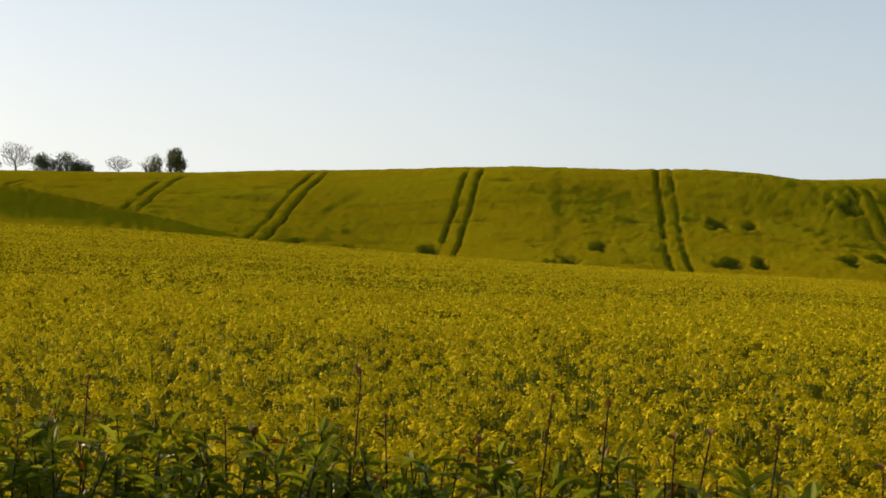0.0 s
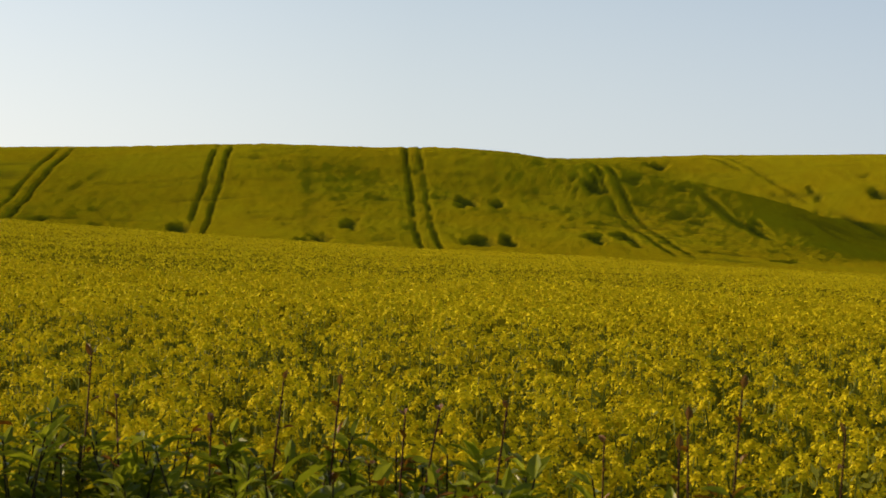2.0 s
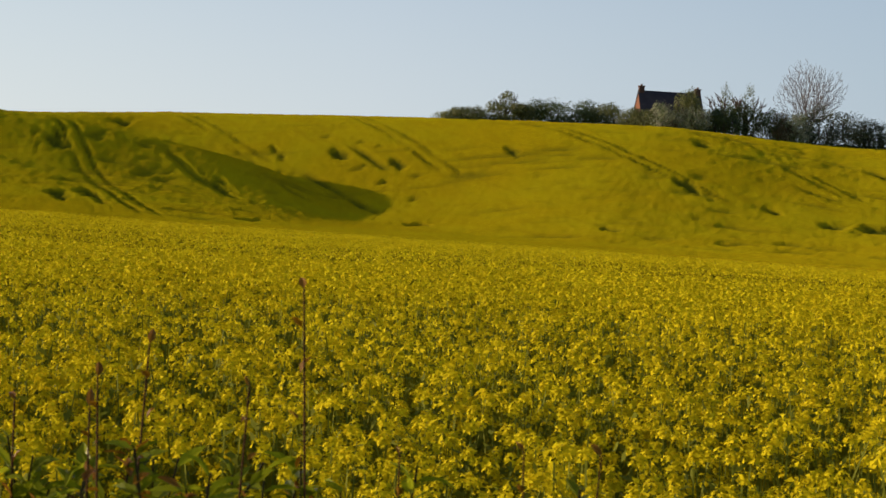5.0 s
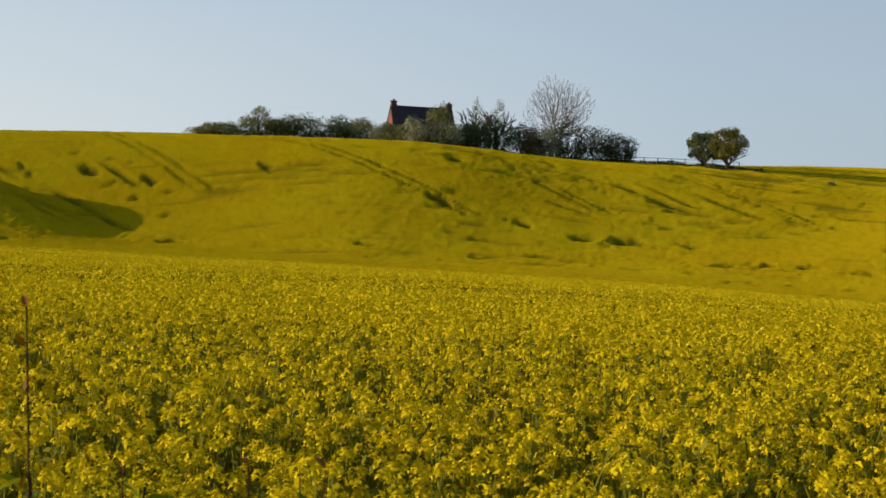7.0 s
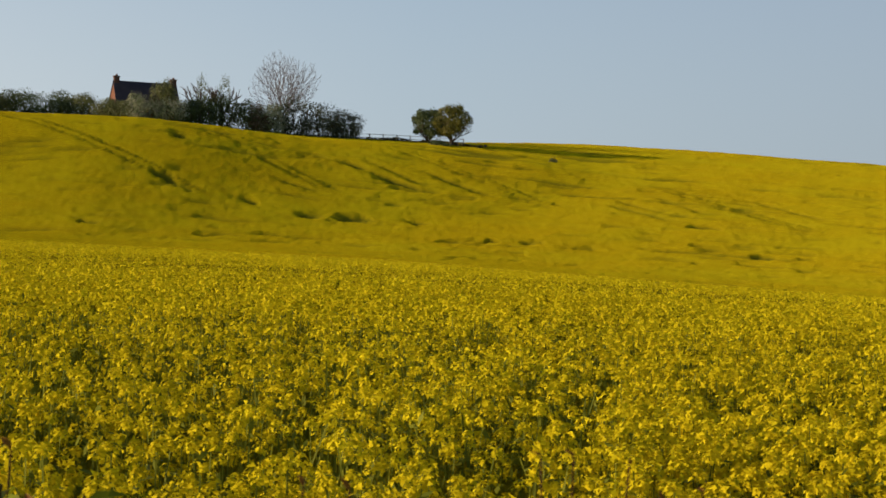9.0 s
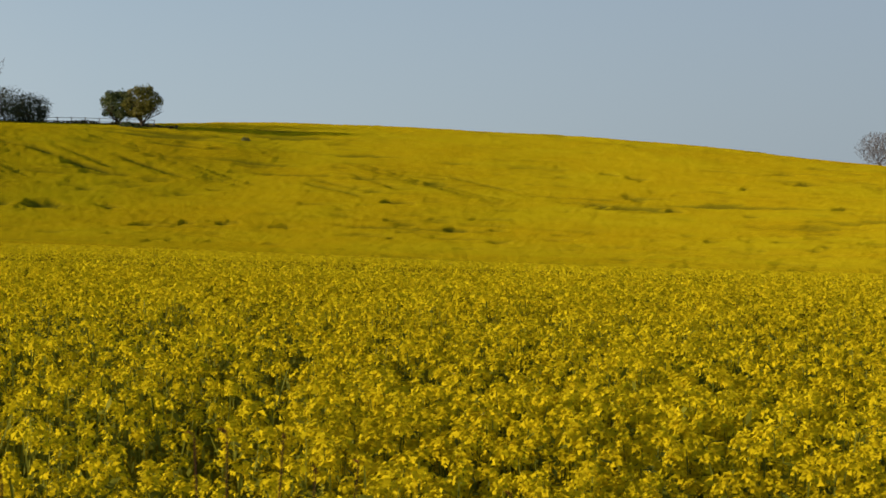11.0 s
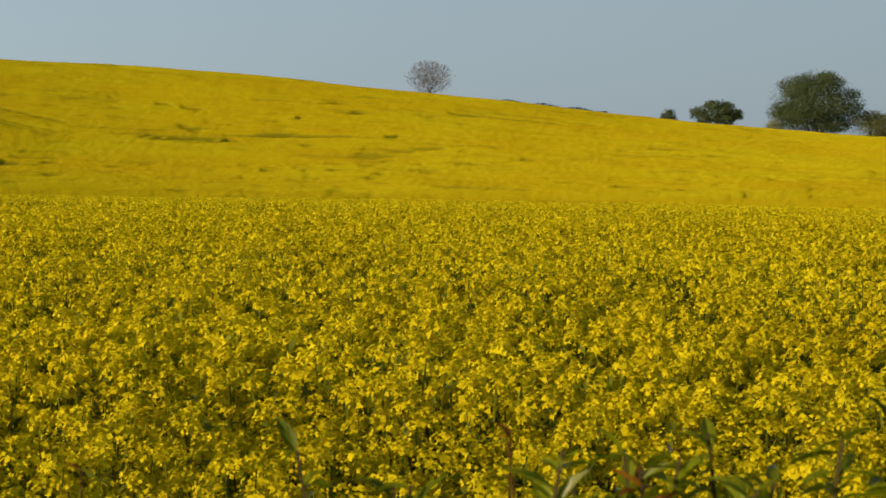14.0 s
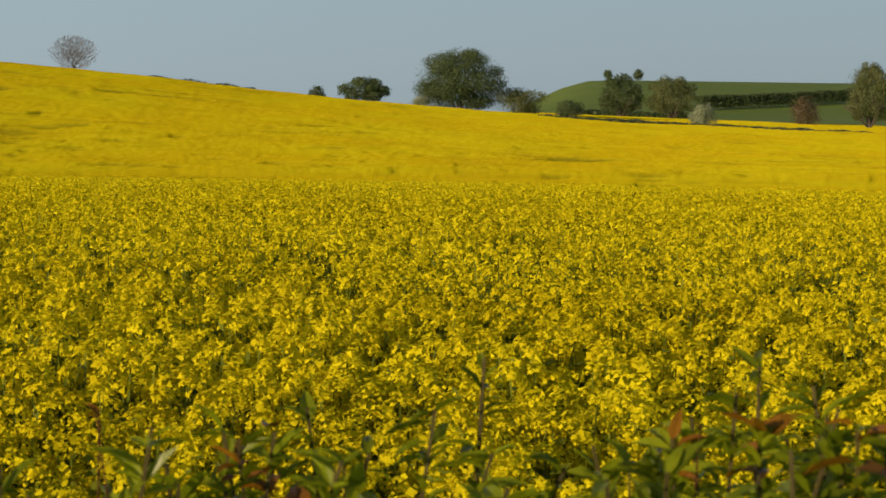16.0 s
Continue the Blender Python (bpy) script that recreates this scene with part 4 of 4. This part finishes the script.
bush("copper_tree", 181, 82.1, 420, 6.4, 6.2, COPPER, "reddish-brown young tree in copper leaf", 1000, 0.28, category="tree")
broadleaf("tall_tree", 182, 83.95, 400, 13.5, 9.6, OLIVE, "tall olive-green tree with a broken crown", count=5200, leaf=0.28, trunk=0.0, lobes_n=14)
bush("hill_tree", 183, 76.35, 930, 4.0, 3.8, CROWN, "small round tree on the far green hill", 500, 0.45, category="tree")
bush("hill_tree", 184, 77.25, 930, 4.2, 4.4, CROWN, "small round tree on the far green hill", 500, 0.45, category="tree")
hedge_row(191, 74.3, 322, 92, 319, 1.5, 1.0, NIGHT, "low dark field-boundary hedge", 0.16, 130)
hedge_row(192, 75.4, 470, 79.2, 470, 2.4, 3, CROWN, "dark hedge across the far fields", 0.35, 70)
hedge_row(193, 79.0, 700, 83.5, 760, 5.2, 5, CROWN, "tall dark hedgerow climbing the far green hill", 0.30, 260)
hedge_row(194, 80.0, 445, 92, 450, 0.9, 2, CROWN, "low dark hedge along the far field", 0.25, 60)
# dark strip added for the shaded gap between the crop and the bushes
hedge_row(195, 26.2, 291, 36.4, 303, 1.45, 0.8, NIGHT, "dark leafy strip standing in for the shade between crop and bushes", 0.14, 110)
hedge_row(196, 36.4, 299, 40.0, 300, 1.55, 1.6, DRYGRASS, "rough brownish grass bank at the field top", 0.14, 150)
hedge_row(197, 62.8, 340, 65.9, 337, 1.62, 0.8, NIGHT, "low dark hedge just over the crest", 0.16, 90)
bush("field_shrub", 198, 42.0, 293, 0.7, 1.3, OLIVE, "small lone shrub standing in the crop", 300, 0.14)

# ---------------------------------------------------------------- house and fence
def farmhouse(az, r, turn):
    p = place(az, r)
    ob = thing("farmhouse", (p.x, p.y, p.z), "red-brick farmhouse with a dark slate roof and two gable chimneys", "house", rz=turn)
    L, D, E, H = 9.6, 6.6, 3.6, 6.9
    w = 0.3
    for name, b in (("front_wall", box(-L / 2, L / 2, -D / 2, -D / 2 + w, -0.3, E)), ("back_wall", box(-L / 2, L / 2, D / 2 - w, D / 2, -0.3, E))):
        part(name, mesh_of(name, *b, BRICK), ob)
    for s in (-1, 1):
        x0, x1 = s * L / 2, s * (L / 2 - w)
        v = [Vector((x, y, z)) for x in (x0, x1) for y, z in ((-D / 2 + w, -0.3), (D / 2 - w, -0.3), (D / 2 - w, E), (D / 2, E), (0, H), (-D / 2, E), (-D / 2 + w, E))]
        f = [tuple(range(7)), tuple(range(13, 6, -1))] + [(k, k + 7, (k + 1) % 7 + 7, (k + 1) % 7) for k in range(7)]
        part("gable_wall", mesh_of("gable_wall", v, f, BRICK), ob)
    for s in (-1, 1):
        e = 0.25
        up = Vector((0, s * (H - E), D / 2)).normalized()
        a, b = Vector((0, s * (D / 2 + e), E - e * (H - E) / (D / 2))), Vector((0, 0, H))
        v = []
        for off in (0.02, 0.16):
            for x in (-L / 2 - 0.1, L / 2 + 0.1):
                v += [a + up * off + Vector((x, 0, 0)), b + up * off + Vector((x, 0, 0))]
        roof = part("roof", mesh_of("roof", v, [(0, 1, 3, 2), (4, 6, 7, 5), (0, 2, 6, 4), (1, 5, 7, 3), (0, 4, 5, 1), (2, 3, 7, 6)], SLATE), ob, "dark slate roof slope")
        for k in range(18):
            t = (k + 0.5) / 18
            c = a.lerp(b, t) + up * 0.165
            dz = (b - a).normalized() * 0.10
            course = ([c - dz + Vector((-L / 2 - 0.1, 0, 0)), c - dz + Vector((L / 2 + 0.1, 0, 0)), c - dz + up * 0.02 + Vector((L / 2 + 0.1, 0, 0)), c - dz + up * 0.02 + Vector((-L / 2 - 0.1, 0, 0)), c + dz + Vector((-L / 2 - 0.1, 0, 0)), c + dz + Vector((L / 2 + 0.1, 0, 0))], [(0, 1, 2, 3), (3, 2, 5, 4)])
            part("slate_course", mesh_of("slate_course", *course, SLATE), roof)
    part("ridge", mesh_of("ridge", *tube([(-L / 2 - 0.1, 0, H + 0.12), (L / 2 + 0.1, 0, H + 0.12)], [0.12, 0.12], 6), SLATE), ob)
    for s in (-1, 1):
        x = s * (L / 2 - 0.42)
        ch = part("chimney", mesh_of("chimney", *joined([box(x - 0.4, x + 0.4, -0.45, 0.45, H - 0.9, H + 0.75), box(x - 0.48, x + 0.48, -0.53, 0.53, H + 0.75, H + 0.93)]), OLDBRICK), ob, "brick chimney stack with a projecting cap")
        for y in (-0.2, 0.2):
            part("chimney_pot", mesh_of("chimney_pot", *tube([(x, y, H + 0.93), (x, y, H + 1.2)], [0.15, 0.12], 8), OLDBRICK), ch)
    for x in (-2.8, 2.8):
        win = part("window", mesh_of("window", *joined([box(x - 0.6, x + 0.6, -D / 2 - 0.03, -D / 2 + 0.002, 0.9, 1.0), box(x - 0.6, x + 0.6, -D / 2 - 0.03, -D / 2 + 0.002, 2.1, 2.2), box(x - 0.6, x - 0.5, -D / 2 - 0.03, -D / 2 + 0.002, 1.0, 2.1), box(x + 0.5, x + 0.6, -D / 2 - 0.03, -D / 2 + 0.002, 1.0, 2.1)]), PALE), ob, "white window frame")
        part("pane", mesh_of("pane", *box(x - 0.5, x + 0.5, -D / 2 - 0.015, -D / 2 - 0.003, 1.0, 2.1), SLATE), win)
    return ob


farmhouse(29.82, 299, -29.8 + 11)

fence_a, fence_b = place(36.1, 301), place(39.3, 304)
fence = thing("fence", fence_a, "weathered pale post-and-rail fence along the field top", "fence")
run = fence_b - fence_a
bays = 8
for k in range(bays + 1):
    q = run * k / bays
    z = ground_at(fence_a.x + q.x, fence_a.y + q.y) - fence_a.z
    part("post", mesh_of("post", *box(q.x - 0.06, q.x + 0.06, q.y - 0.06, q.y + 0.06, z - 0.1, z + 2.1), PALE), fence)
    if k < bays:
        q2 = run * (k + 1) / bays
        z2 = ground_at(fence_a.x + q2.x, fence_a.y + q2.y) - fence_a.z
        for h in (1.0, 1.5, 2.0):
            part("rail", mesh_of("rail", *tube([(q.x, q.y, z + h), (q2.x, q2.y, z2 + h)], [0.055, 0.055], 4), PALE), fence)

# ---------------------------------------------------------------- the hedge by the road, its shoots last
TOPS_AT = ([-18, -11, -8, -4.6, -1, 2, 4, 7, 10.5, 14, 19, 26, 30, 45, 51, 60, 65, 70, 75, 79, 83, 92],
           [-6.6, -6.75, -6.9, -7.1, -7.5, -7.7, -7.9, -7.9, -8.2, -8.7, -9.0, -9.3, -10.4, -12.4, -11.6, -11.2, -10.0, -9.9, -9.3, -8.8, -8.4, -8.3])
az, n = -17.0, 0
while az < 91:
    r = float(hedge_r(az))
    hedge_shrub(300 + n, az, r * math.tan(radians(float(np.interp(az, *TOPS_AT)) + np.interp(az, [20, 45, 60], [0.15, 0.55, 0.8]))))
    az += math.degrees(0.42 / r)
    n += 1
SHOOTS = [(4.5, -5.75), (-2.5, -5.1), (8.6, -6.14), (-10.3, -5.38), (-12.6, -4.93), (-5.6, -6.5), (1.5, -6.8), (16.4, -5.07), (-0.9, -6.2), (8.1, -6.3),
          (14, -6.9), (2.8, -5.5), (7.3, -6.3), (14.9, -6.1), (20.1, -3.47), (17.9, -6.2), (25.4, -7.2), (13, -6.8), (27.4, -7.3), (34.8, -7.8), (42.3, -6.7),
          (23.7, -7.4), (39.9, -6.6), (43.5, -6.9), (45.9, -7.8), (51.2, -8.2), (36.4, -7.9), (44.7, -7.7), (53.4, -8.9), (63.3, -8.3), (61.5, -8.4), (78.6, -8.5), (83.8, -9.7)]
for n, (az, el) in enumerate(SHOOTS):
    shoot(500 + n, az, el, True, 15 if az < 26 else 8)
for n, (az, el) in enumerate([(67.9, -9.3), (81.5, -8.7), (76.1, -9.4), (72.5, -10.2), (85, -9.0)]):
    shoot(560 + n, az, el, False, 16)

# ---------------------------------------------------------------- single rape plants in front of the rest
def rapeseed_plant(seed):
    rng = np.random.RandomState(seed)
    ob = thing("rapeseed_plant", (0, 0, 0), "tall rapeseed plant topped with bright yellow flower clusters", "plant", "rapeseed plants")
    line = bent(rng, (0, 0, -0.05), (0.04 * rng.normal(), 0.04 * rng.normal(), CROP - 0.02), 0.012, 5)
    part("stem", mesh_of("stem", *tube(line, [0.007, 0.0065, 0.006, 0.005, 0.004, 0.003], 5), STEM, True), ob)
    tips = [line[-1] + Vector((0, 0, 0.02))]
    for k in range(3):
        a = 2.1 * k + rng.uniform(0, 1)
        p = line[3].lerp(line[4], rng.rand())
        tip = Vector((p.x + 0.09 * math.cos(a), p.y + 0.09 * math.sin(a), CROP - rng.uniform(0.0, 0.10)))
        part("side_stem", mesh_of("side_stem", *tube([p, p.lerp(tip, 0.5) + Vector((0.02 * math.cos(a), 0.02 * math.sin(a), 0)), tip], [0.004, 0.003, 0.002], 4), STEM, True), ob)
        tips.append(tip)
    for tip in tips:
        fl = florets(rng, np.array([[0.0, 0.0, 0.0]]), 44, 0.030, 0.046, 0.0060, True)
        part("flower_head", quad_mesh("flower_head", fl, PETAL), ob, "domed cluster of four-petalled yellow flowers", pose(tip.x, tip.y, tip.z))
    for k in range(4):
        p = line[2 + k % 2].lerp(line[3 + k % 2], rng.rand())
        l = rng.uniform(0.07, 0.12)
        v, f = leaf_blade(l, 0.3 * l, 0.4, 0.3)
        part("leaf", mesh_of("leaf", [Vector(q) for q in v], f, STEM), ob, "", pose(p.x, p.y, p.z, 0, 0, 137.5 * k) @ pose(0, 0, 0, 40, 0, 0))
    return ob


kinds = [rapeseed_plant(700 + k) for k in range(5)]
rng = np.random.RandomState(71)
for n in range(70):
    az = -14 + 103 * (n + rng.rand()) / 70
    p = place(az, max(float(hedge_r(az)) + 0.5, rng.uniform(3.6, 6.2)))
    m = pose(p.x, p.y, p.z + rng.uniform(-0.03, 0.05), 0, 0, rng.uniform(0, 360))
    if n < len(kinds):
        kinds[n].matrix_basis = m
    else:
        copy_thing(kinds[n % len(kinds)], m)
